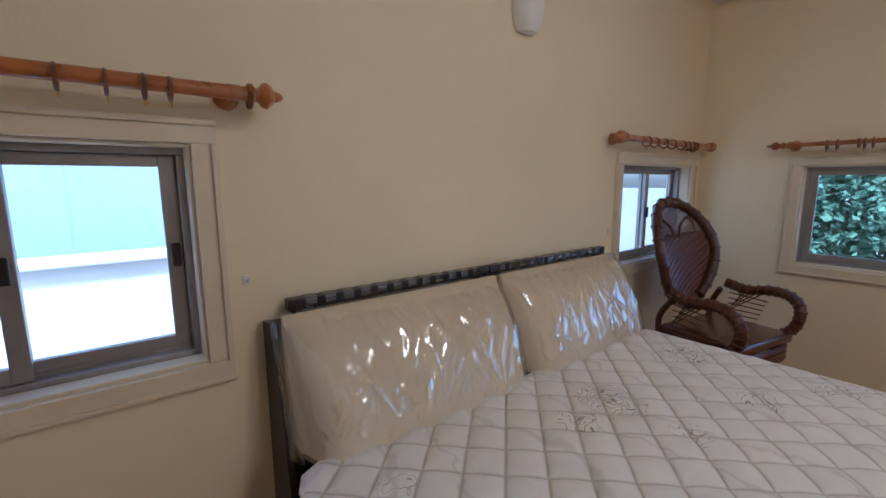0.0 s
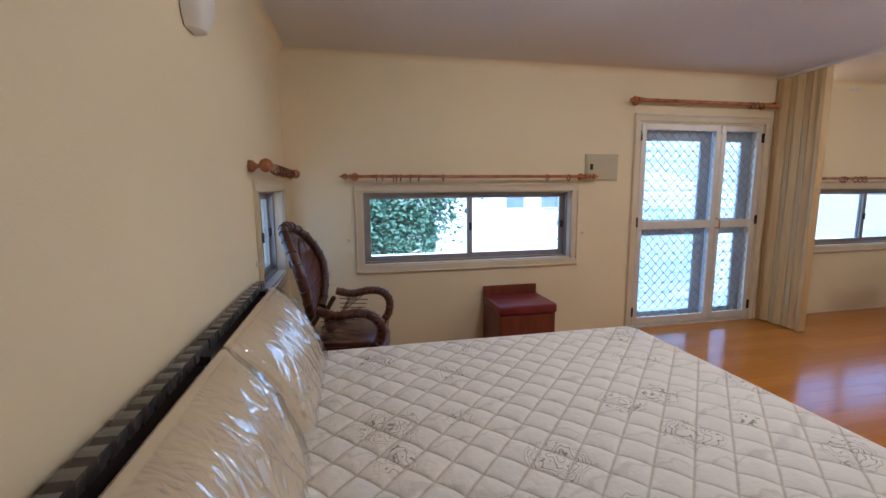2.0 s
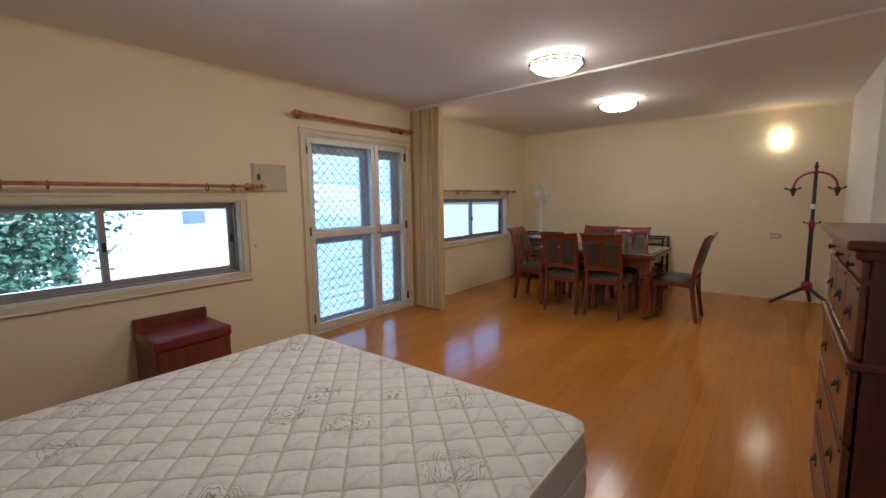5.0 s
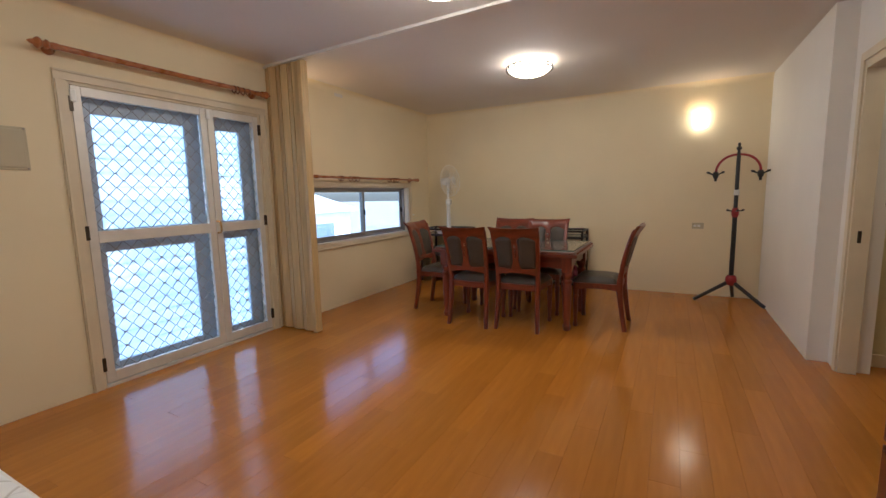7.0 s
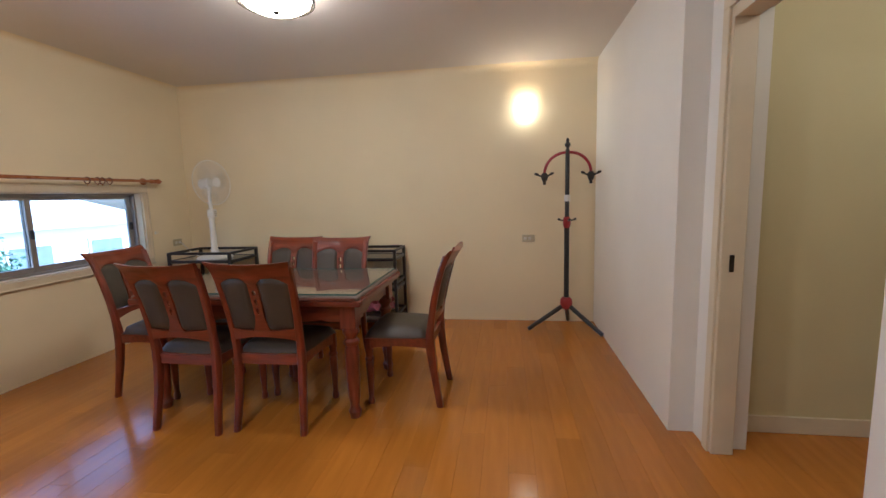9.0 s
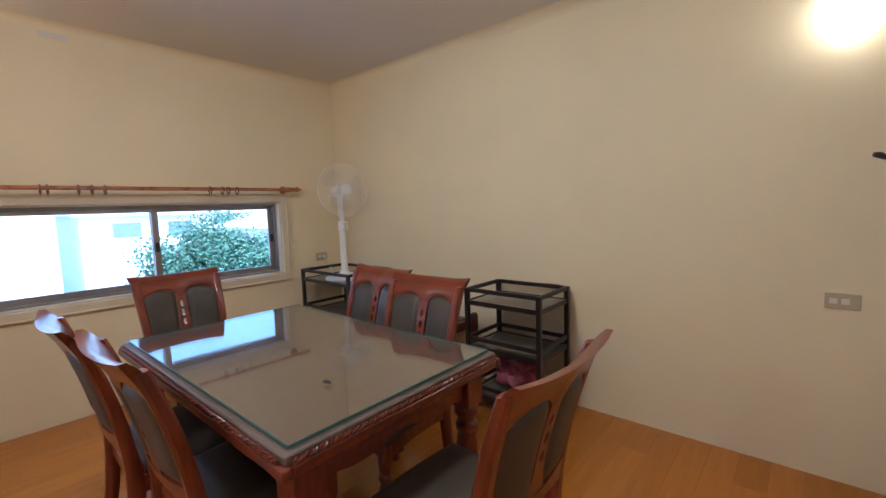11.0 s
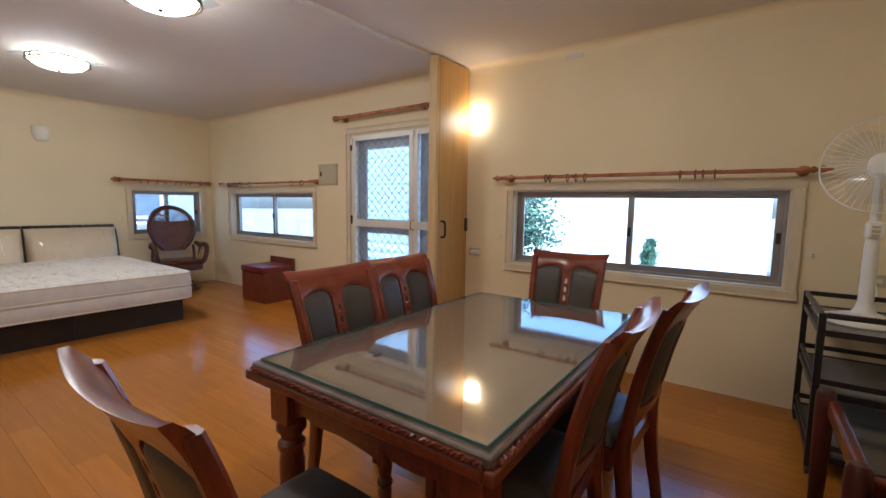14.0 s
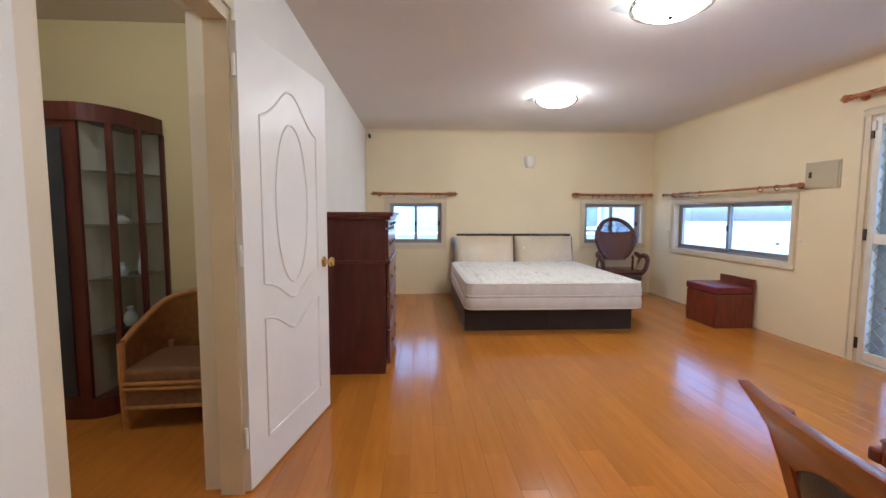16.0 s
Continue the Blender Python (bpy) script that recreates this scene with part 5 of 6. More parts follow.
def dining_chair(m, seat_mat, label):
    o = thing("dining_chair", m, label, "chair", "chairs round the dining table")
    # seat frame with curved front and side rails, and a domed trapezoid seat
    fr = bmesh.new()
    for s in (-1, 1):
        post(fr, [(s * 0.205, 0.205, 0.352, 0.022, 0.022), (s * 0.205, 0.205, 0.424, 0.022, 0.022)])
    sheet(fr, -0.20, 0.20, lambda x: 0.366 + 0.018 * (1 - (x / 0.2) ** 2), lambda x: 0.424, lambda a, b, x, z: 0.214, lambda a, b, x, z: 0.194, 16, 2)
    sheet(fr, -0.18, 0.18, lambda x: 0.370, lambda x: 0.424, lambda a, b, x, z: -0.165, lambda a, b, x, z: -0.185, 2, 2)
    for s in (-1, 1):
        side = sheet(bmesh.new(), -0.175, 0.20, lambda x: 0.362 + 0.014 * math.sin(math.pi * (x + 0.175) / 0.375), lambda x: 0.424, lambda a, b, x, z: -0.010, lambda a, b, x, z: 0.010, 12, 2)
        tm(side, Matrix(((0.055, 1, 0, 0.198), (1, 0, 0, 0), (0, 0, 1, 0), (0, 0, 0, 1))))
        if s < 0:
            tm(side, Matrix.Diagonal((-1, 1, 1, 1)))
        me = bpy.data.meshes.new("side")
        side.to_mesh(me)
        side.free()
        fr.from_mesh(me)
        bpy.data.meshes.remove(me)
    part("seat_frame", fr, M_CHERRYX, o)
    st_ = bmesh.new()
    g = {}
    for k in (0, 1):
        for i in range(17):
            for j in range(17):
                u, w = i / 8 - 1, j / 8 - 1
                ru, rw = u * math.sqrt(1 - 0.10 * w * w), w * math.sqrt(1 - 0.10 * u * u)
                e = max(abs(u), abs(w))
                z = 0.426 + (0.062 * (1 - e ** 6) ** 0.5 * (0.8 + 0.2 * (1 - u * u) * (1 - w * w)) + 0.004 if k else 0.0)
                g[k, i, j] = st_.verts.new(((0.214 + 0.014 * rw) * ru, 0.035 + 0.202 * rw, z))
    for i in range(16):
        for j in range(16):
            for k in (0, 1):
                st_.faces.new((g[k, i, j], g[k, i + 1, j], g[k, i + 1, j + 1], g[k, i, j + 1]))
    for i in range(16):
        for j in (0, 16):
            st_.faces.new((g[0, i, j], g[0, i + 1, j], g[1, i + 1, j], g[1, i, j]))
            st_.faces.new((g[0, j, i], g[0, j, i + 1], g[1, j, i + 1], g[1, j, i]))
    part("seat", st_, seat_mat, o, "padded leatherette seat", smooth=True)
    for s in (-1, 1):
        b = bmesh.new()
        lathe(b, [(0.017, 0.0), (0.021, 0.012), (0.020, 0.03), (0.015, 0.045), (0.018, 0.10), (0.023, 0.22), (0.025, 0.262), (0.019, 0.275), (0.027, 0.286), (0.027, 0.298), (0.019, 0.308), (0.024, 0.33), (0.026, 0.354)], pose(s * 0.203, 0.205, 0), n=14)
        part("front_leg", b, M_CHERRY, o, "turned front leg", smooth=True)
        rows = [(s * 0.200, -0.232, 0.0, 0.017, 0.019), (s * 0.195, -0.216, 0.10, 0.018, 0.020), (s * 0.190, -0.194, 0.24, 0.020, 0.023), (s * 0.189, -0.181, 0.36, 0.021, 0.026), (s * 0.190, -0.180, 0.45, 0.021, 0.025)]
        for z in (0.53, 0.61, 0.69, 0.77, 0.84, 0.89, 0.925):
            rows.append((s * (0.190 + 0.020 * ((z - 0.45) / 0.475) ** 1.3), back_y(z), z, 0.019, 0.021 - 0.006 * (z - 0.45)))
        part("back_leg", post(bmesh.new(), rows), M_CHERRY, o, smooth=True)
    # crest board, rolled back at the top, with flared ears
    b = sheet(bmesh.new(), -0.232, 0.232, crest_low, lambda x: 0.946 + 0.013 * (abs(x) / 0.232) ** 3,
              lambda u, w, x, z: 0.016 - 0.008 * (2 * w - 1) ** 4 - 0.026 * w ** 3, lambda u, w, x, z: -0.016 + 0.006 * (2 * w - 1) ** 4 - 0.026 * w ** 3, 32, 10)
    for v in b.verts:
        k = (v.co.z - 0.83) / 0.12
        if abs(v.co.x) > 0.19:
            v.co.x = math.copysign(0.19 + (abs(v.co.x) - 0.19) * (0.45 + 0.65 * max(0.0, min(1.0, k)) ** 2), v.co.x)
    part("crest_rail", bowed(b), M_CHERRYX, o, "carved crest rail", smooth=True)
    # lower rail with an arched underside over the gap above the seat
    b = sheet(bmesh.new(), -0.186, 0.186, lambda x: 0.512 + 0.026 * (1 - (x / 0.186) ** 2), lambda x: 0.582 - 0.010 * (1 - (x / 0.186) ** 2), lambda u, w, x, z: 0.013, lambda u, w, x, z: -0.013, 16, 2)
    part("lower_rail", bowed(b), M_CHERRYX, o)
    b = bmesh.new()
    for k in range(3):
        slat_cell(b, 0, 0.660 + 0.050 * k, 0.710 + 0.050 * k, 0.026, 0.022, -0.011)
    sheet(b, -0.026, 0.026, lambda x: 0.809, lambda x: 0.86, lambda u, w, x, z: 0.011, lambda u, w, x, z: -0.011, 2, 2)
    n0 = len(b.verts)
    sheet(b, -0.026, 0.026, lambda x: 0.57, lambda x: 0.661, lambda u, w, x, z: 0.011, lambda u, w, x, z: -0.011, 4, 5)
    b.verts.ensure_lookup_table()
    for v in b.verts[n0:]:
        v.co.x *= 1 + 0.9 * max(0.0, (0.661 - v.co.z) / 0.09) ** 2
    part("splat", bowed(b), M_CHERRYX, o, "pierced splat with three oval holes")
    for s in (-1, 1):
        x0, x1 = sorted((s * 0.030, s * 0.180))

        def swell(sign):
            return lambda u, w, x, z: sign * (0.002 + 0.017 * (1 - abs(2 * u - 1) ** 5) ** 0.6 * (1 - abs(2 * w - 1) ** 7) ** 0.6)
        b = sheet(bmesh.new(), x0, x1, lambda x: 0.578 + 0.012 * max(0.0, (0.05 - abs(x)) / 0.02) ** 2, lambda x: crest_low(x) - 0.001, swell(1), swell(-1), 14, 16)
        for v in b.verts:
            v.co.x *= 1 + 0.12 * max(0.0, (v.co.z - 0.60) / 0.26) * (abs(v.co.x) - 0.03) / 0.15
        part("back_pad", bowed(b), M_LEATHER, o, "grey-brown leatherette back pad", smooth=True)
    return o


def turned(x, y, rz):
    return pose(x, y, 0, 0, 0, rz) @ Matrix.Diagonal((1, 1, 1.012, 1))


c1 = dining_chair(turned(0.768, -4.375, -91), M_LEATHER, "cherry wood dining chair with a grey-brown padded seat")
for x, y, rz in ((1.44, -4.025, 180), (1.915, -3.985, 178), (1.425, -4.655, 2), (1.885, -4.735, -3), (2.505, -4.315, 92)):
    c = copy_thing(c1, turned(x, y, rz))
    tagged(c, "cherry wood dining chair pushed in at the table")


# ---- trolleys, side table, fan ----
def trolley(name, x0, x1, y0, y1, label, shelves):
    o = thing(name, pose((x0 + x1) / 2, (y0 + y1) / 2, 0), label, "trolley", "black trolleys")
    a, b, r = (x1 - x0) / 2, (y1 - y0) / 2, 0.014
    for sx in (-1, 1):
        for sy in (-1, 1):
            part("post", bx(sx * a - r, sy * b - r, 0.045, sx * a + r, sy * b + r, 0.79, 0.004), M_METAL, o)
            w = bmesh.new()
            lathe(w, [(0.0, -0.008), (0.020, -0.008), (0.022, 0.0), (0.020, 0.008), (0.0, 0.008)], pose(sx * a, sy * b, 0.022, 90), n=14)
            part("caster", w, M_BLACKPL, o, smooth=True)
            part("caster_fork", bx(sx * a - 0.010, sy * b - 0.011, 0.022, sx * a + 0.010, sy * b + 0.011, 0.046, 0.002), M_METAL, o)
    for z in shelves:
        part("shelf", bx(-a + r, -b + r, z, a - r, b - r, z + 0.008, 0.002), M_SMOKE, o, "smoked glass shelf")
        f = bmesh.new()
        for s in (-1, 1):
            box(f, -a + r, s * b - 0.008, z - 0.018, a - r, s * b + 0.008, z + 0.012, 0.002)
            box(f, s * a - 0.008, -b + r, z - 0.018, s * a + 0.008, b - r, z + 0.012, 0.002)
        part("shelf_frame", f, M_METAL, o)
        f = bmesh.new()
        h = 0.078 if z > 0.6 else 0.055
        for s in (-1, 1):
            box(f, -a + r, s * b - 0.008, z + h - 0.012, a - r, s * b + 0.008, z + h + 0.014, 0.003)
            box(f, s * a - 0.008, -b + r, z + h - 0.012, s * a + 0.008, b - r, z + h + 0.014, 0.003)
        part("guard_rail", f, M_METAL, o)
    return o


trolley("trolley", 1.172, 1.680, -5.955, -5.592, "black metal trolley with three smoked shelves against the wall", (0.70, 0.41, 0.10))
trolley("trolley", 2.81, 3.47, -5.955, -5.505, "black metal trolley with the fan standing on it", (0.70, 0.41, 0.10))
tg = thing("red_sticker_strip", pose(1.27, -5.957, 0.793), "small worn red sticker on the trolley rail", "sticker")
part("strip", bx(-0.05, -0.012, 0, 0.05, 0.004, 0.0015), M_PINK, tg)

bag = thing("plastic_bag", pose(1.44, -5.80, 0.109), "crumpled dark pink plastic bag on the lowest shelf", "bag")
bm = bmesh.new()
bmesh.ops.create_icosphere(bm, subdivisions=4, radius=1)
for v in bm.verts:
    d = v.co.normalized()
    k = 1 + 0.45 * noise.noise(d * 2.1) + 0.28 * abs(noise.noise(d * 5.3)) + 0.12 * noise.noise(d * 11)
    v.co = Vector((d.x * 0.16 * k, d.y * 0.115 * k, max(-0.75, d.z) * 0.115 * k + 0.088))
zmin = min(v.co.z for v in bm.verts)
for v in bm.verts:
    v.co.z -= zmin
part("bag_body", bm, M_PINK, bag, smooth=True)
part("knot", tb(curve([(0.02, 0, 0.17), (0.05, 0.01, 0.20), (0.10, 0.03, 0.205), (0.13, 0.02, 0.18)], 4), [0.02, 0.018, 0.014, 0.012, 0.016, 0.02, 0.022, 0.022, 0.02, 0.018, 0.014, 0.01, 0.006], n=7), M_PINK, bag, smooth=True)

sd = thing("side_table", pose(2.185, -5.705, 0), "low brown wooden side table with a dark glass top", "side table")
a, b = 0.315, 0.195
part("top_frame", bx(-a, -b, 0.425, a, b, 0.492, 0.010), M_CHERRYX, sd)
part("top_panel", bx(-a + 0.03, -b + 0.03, 0.4925, a - 0.03, b - 0.03, 0.498, 0.002), M_DGLASS := mat("black_glass", (0.025, 0.027, 0.032), 0.1, var=0.1, bump=0, rvar=0.1), sd, "dark glass inset")
for sx in (-1, 1):
    for sy in (-1, 1):
        lb = tube(bmesh.new(), [(sx * (a + 0.005), sy * (b + 0.005), z) for z in (0.0, 0.10, 0.30, 0.45, 0.515, 0.53)], [0.024, 0.027, 0.031, 0.033, 0.032, 0.022], n=14, flat=0.85)
        part("leg", lb, M_DARKRED, sd, "rounded dark leg", smooth=True)

fan = thing("electric_fan", pose(3.10, -5.69, 0.709), "white electric pedestal fan standing on the trolley", "fan")
b = bmesh.new()
lathe(b, [(0.0, 0.0), (0.165, 0.0), (0.170, 0.008), (0.160, 0.022), (0.11, 0.036), (0.05, 0.052), (0.036, 0.075), (0.033, 0.10), (0.0, 0.10)], n=36)
part("base", b, M_WHITEPL, fan, smooth=True)
b = bmesh.new()
lathe(b, [(0.030, 0.09), (0.027, 0.40), (0.026, 0.44), (0.020, 0.45), (0.018, 0.62), (0.0, 0.62)], n=18)
part("pole", b, M_WHITEPL, fan, smooth=True)
part("control_box", bx(-0.045, -0.03, 0.42, 0.03, 0.03, 0.50, 0.012, segments=3), M_WHITEPL, fan, smooth=True)
for i in range(3):
    part("button", bx(-0.05, -0.015, 0.43 + 0.02 * i, -0.044, 0.015, 0.442 + 0.02 * i, 0.002), M_BEIGEPL, fan)
# head axis points to -x, towards the table
HEAD = pose(-0.02, 0.0, 0.765, 0, 0, -12) @ pose(0, 0, 0, 0, -86, 0)
b = bmesh.new()
lathe(b, [(0.0, -0.14), (0.03, -0.138), (0.052, -0.11), (0.055, -0.04), (0.045, 0.0), (0.0, 0.0)], HEAD, n=20)
part("motor_housing", b, M_WHITEPL, fan, smooth=True)
part("neck", tb([(0, 0, 0.60), (-0.0, 0, 0.66), (-0.01, 0, 0.74)], 0.018, n=10), M_WHITEPL, fan, smooth=True)
R = 0.222
cage = bmesh.new()
for k in range(44):
    t = 2 * math.pi * k / 44
    c, s = math.cos(t), math.sin(t)
    tube(cage, [(0.045 * c, 0.045 * s, 0.085), (0.11 * c, 0.11 * s, 0.08), (0.165 * c, 0.165 * s, 0.055), (R * c, R * s, 0.025)], 0.0016, n=3)
    tube(cage, [(0.05 * c, 0.05 * s, -0.03), (0.13 * c, 0.13 * s, -0.025), (0.17 * c, 0.17 * s, 0.0), (R * c, R * s, 0.025)], 0.0016, n=3)
part("wire_guard", tm(cage, HEAD), M_WHITEPL, fan, "fine white wire guard")
for rr, z in ((R, 0.025), (0.11, 0.081)):
    part("guard_ring", tm(tb([(rr * math.cos(t), rr * math.sin(t), z) for t in (2 * math.pi * k / 40 for k in range(40))], 0.004 if rr == R else 0.0015, n=6, closed=True), HEAD), M_WHITEPL, fan, smooth=True)
b = bmesh.new()
lathe(b, [(0.0, 0.091), (0.03, 0.091), (0.046, 0.087), (0.046, 0.08), (0.0, 0.08)], HEAD, n=20)
part("badge", b, M_WHITEPL, fan, smooth=True)
M_BLADE = glass("clear_fan_blade", (0.965, 0.97, 0.97), 0.1, 0.12)
for k in range(3):
    bm = bmesh.new()
    g = []
    for i in range(9):
        r = 0.03 + 0.155 * i / 8
        row = []
        for j in range(9):
            t = (j / 8 - 0.5) * (0.9 + 0.5 * math.sin(math.pi * i / 8)) + 0.5 * i / 8
            row.append((r * math.cos(t), r * math.sin(t), 0.02 + 0.03 * (j / 8 - 0.5)))
        g.append(row)
    for off in (0, 0.003):
        vv = [[bm.verts.new((x, y, z + off)) for x, y, z in row] for row in g]
        for i in range(8):
            for j in range(8):
                bm.faces.new((vv[i][j], vv[i + 1][j], vv[i + 1][j + 1], vv[i][j + 1]))
    part("blade", tm(bm, HEAD @ pose(0, 0, 0, 0, 0, 120 * k + 20)), M_BLADE, fan, "clear plastic blade", smooth=True)
cable = tagged(part("fan_cable", tb(curve([(3.26, -5.72, 0.72), (3.38, -5.75, 0.74), (3.50, -5.80, 0.80), (3.56, -5.80, 0.855), (3.60, -5.80, 0.865)], 6), 0.004, n=6), M_WHITEPL), "thin white fan cable plugged into the socket", "cable")

# ---- coat rack ----
cr = thing("coat_rack", pose(-0.425, -5.775, 0), "black and red standing coat rack in the corner", "coat rack")
b = bmesh.new()
lathe(b, [(0.024, 0.26), (0.023, 0.95), (0.020, 1.05), (0.019, 1.66), (0.012, 1.672), (0.013, 1.685), (0.026, 1.70), (0.026, 1.715), (0.012, 1.73), (0.015, 1.745), (0.009, 1.765), (0.0, 1.768)], n=18)
part("pole", b, M_BLACKPL, cr, "black pole with turned finial", smooth=True)
b = bmesh.new()
lathe(b, [(0.0, 0.19), (0.035, 0.192), (0.052, 0.21), (0.058, 0.245), (0.052, 0.285), (0.034, 0.305), (0.0, 0.307)], n=20)
part("hub", b, M_REDPL, cr, "red plastic hub", smooth=True)
b = bmesh.new()
lathe(b, [(0.0, 0.955), (0.026, 0.957), (0.034, 0.985), (0.036, 1.01), (0.032, 1.04), (0.024, 1.06), (0.0, 1.062)], n=18)
mh = part("middle_hub", b, M_REDPL, cr, "red plastic collar", smooth=True)
for k in range(4):
    a = radians(90 * k + 10)
    b = tube(bmesh.new(), [(0.028 * math.cos(a), 0.028 * math.sin(a), 1.025), (0.06 * math.cos(a), 0.06 * math.sin(a), 1.03), (0.075 * math.cos(a), 0.075 * math.sin(a), 1.038), (0.085 * math.cos(a), 0.085 * math.sin(a), 1.04)], [0.007, 0.007, 0.013, 0.008], n=8)
    part("peg", b, M_BLACKPL, mh, smooth=True)
for a in (15, 140, 258):
    t = radians(a)
    d = 0.37 if a != 258 else 0.24
    b = tube(bmesh.new(), [(0.03 * math.cos(t), 0.03 * math.sin(t), 0.225), (d * 0.5 * math.cos(t), d * 0.5 * math.sin(t), 0.13), (d * math.cos(t), d * math.sin(t), 0.018)], [0.021, 0.020, 0.018], n=12)
    part("foot", b, M_BLACKPL, cr, smooth=True)
AR = 0.188
for s in (-1, 1):
    pts = [(s * (0.015 + AR * (1 - math.cos(radians(q))) * 0 + AR * math.sin(radians(q))), 0, 1.455 + 0.185 * math.cos(radians(q))) for q in range(0, 91, 9)]
    arm = part("arm", tube(bmesh.new(), [(x * 0.985, 0.17 * -x, z) for x, y, z in pts], 0.013, n=10), M_REDPL, cr, "curved red arm", smooth=True)
    ex, ey, ez = pts[-1][0] * 0.985, -0.17 * pts[-1][0], 1.455
    b = bmesh.new()
    lathe(b, [(0.0, -0.10), (0.012, -0.098), (0.016, -0.085), (0.011, -0.078), (0.022, -0.06), (0.032, -0.03), (0.030, -0.008), (0.017, 0.01), (0.0, 0.012)], pose(ex, ey, ez), n=16)
    hk = part("hook_cup", b, M_BLACKPL, arm, smooth=True)
    for k in range(3):
        a = radians(120 * k + 20)
        tip = [(ex + r * math.cos(a), ey + r * math.sin(a), ez - 0.025 + z) for r, z in ((0.02, 0), (0.055, 0.012), (0.075, 0.024), (0.095, 0.028))]
        part("peg", tube(bmesh.new(), tip, [0.009, 0.008, 0.013, 0.009], n=8), M_BLACKPL, arm, smooth=True)
rb = thing("rubber_band_tag", pose(-0.425, -5.775, 1.20), "small white tag tied to the coat rack pole", "tag")
b = bmesh.new()
lathe(b, [(0.0255, 0.0), (0.027, 0.01), (0.026, 0.055), (0.0245, 0.06)], n=14)
part("band", b, M_WHITEPL, rb, smooth=True)

# ---- hall behind the door ----
# lamp out of view, added only to light the hall
hl = thing("hall_ceiling_lamp", pose(-1.75, -3.1, H), "unseen round ceiling lamp added to light the hall", "ceiling lamp")
b = bmesh.new()
lathe(b, [(0.0, 0.0), (0.13, 0.0), (0.15, -0.03), (0.12, -0.075), (0.0, -0.09)], n=24)
sh = part("shade", b, M_SHADE, hl, smooth=True)
sh.visible_shadow = False
bulb(-1.75, -3.1, H - 0.05, 1.5, 0.08)
cb = thing("display_cabinet", pose(-2.0, -1.73, 0), "dark wood corner display cabinet with curved glass", "cabinet")
part("door_section", bx(-0.62, -0.46, 0.06, -0.04, -0.01, 1.80, 0.004), M_DARKRED, cb, "dark cabinet door")
part("door_panel", bx(-0.56, -0.475, 0.14, -0.10, -0.459, 1.72, 0.006), M_BLUEDOOR := mat("glossy_dark_panel", (0.035, 0.04, 0.055), 0.18, var=0.15, bump=0.02), cb, "glossy dark panel")


def bow(k, r=0.22, d=0.45, n=10):
    return [(-0.04 + r * k * math.sin(radians(90 * i / n)), -d * k + d * k * (1 - math.cos(radians(90 * i / n)))) for i in range(n + 1)]


for z0, z1, k, mt, nm in ((0.0, 0.12, 1.02, M_DARKRED, "plinth"), (1.76, 1.86, 1.06, M_DARKRED, "cornice")):
    bm = bmesh.new()
    ol = [(-0.64, -0.0), (-0.64, -0.46 * k)] + [(x, y) for x, y in bow(k)] + [(-0.04, 0.0)]
    lo = [bm.verts.new((x, y, z0)) for x, y in ol]
    hi = [bm.verts.new((x, y, z1)) for x, y in ol]
    bm.faces.new(lo), bm.faces.new(hi)
    for i in range(len(ol)):
        j = (i + 1) % len(ol)
        bm.faces.new((lo[i], lo[j], hi[j], hi[i]))
    part(nm, bm, mt, cb)
for i in (0, 4, 7, 10):
    x, y = bow(1.0)[i]
    part("stile", bx(x - 0.016, y - 0.012, 0.12, x + 0.016, y + 0.014, 1.76, 0.003), M_DARKRED, cb)
bm = bmesh.new()
pl = bow(0.985)
for a, b in zip(pl, pl[1:]):
    bm.faces.new([bm.verts.new(v) for v in ((*a, 0.12), (*b, 0.12), (*b, 1.76), (*a, 1.76))])
bmesh.ops.remove_doubles(bm, verts=bm.verts, dist=0.001)
bmesh.ops.solidify(bm, geom=bm.faces[:], thickness=0.004)
gl = part("curved_glass", bm, M_PANE, cb, "curved clear glass", smooth=True)
gl.visible_shadow = False
# pale panels: the wall's reflection in the cabinet mirror, painted as plain colour
part("side_panel", bx(-0.037, -0.43, 0.12, -0.031, -0.014, 1.76), M_CABREFLECT, cb, "pale side panel painted like a mirror's reflection")
part("back_panel", bx(-0.036, -0.012, 0.12, 0.17, -0.006, 1.76), M_CABREFLECT, cb, "pale back panel painted like a mirror's reflection")
for z in (0.50, 0.83, 1.16, 1.48):
    bm = bmesh.new()
    ol = [(-0.04, -0.02)] + bow(0.94)
    lo = [bm.verts.new((x, y, z)) for x, y in ol]
    hi = [bm.verts.new((x, y, z + 0.008)) for x, y in ol]
    bm.faces.new(lo), bm.faces.new(hi)
    for i in range(len(ol)):
        j = (i + 1) % len(ol)
        bm.faces.new((lo[i], lo[j], hi[j], hi[i]))
    part("glass_shelf", bm, M_SMOKE, cb, "glass shelf")
for z, x, y, r, h in ((0.838, 0.03, -0.22, 0.035, 0.08), (0.838, 0.09, -0.12, 0.03, 0.13), (1.168, 0.03, -0.2, 0.045, 0.06), (0.508, 0.05, -0.2, 0.04, 0.12), (1.168, 0.09, -0.1, 0.025, 0.10)):
    o = thing("ornament", pose(-2.0 + x, -1.73 + y, z), "small pale ornament on a glass cabinet shelf", "ornament", "cabinet ornaments")
    b = bmesh.new()
    lathe(b, [(0.0, 0.0), (r * 0.7, 0.0), (r, h * 0.3), (r * 0.8, h * 0.6), (r * 0.35, h * 0.8), (r * 0.5, h), (0.0, h)], n=14)
    part("body", b, M_WHITEPL, o, smooth=True)

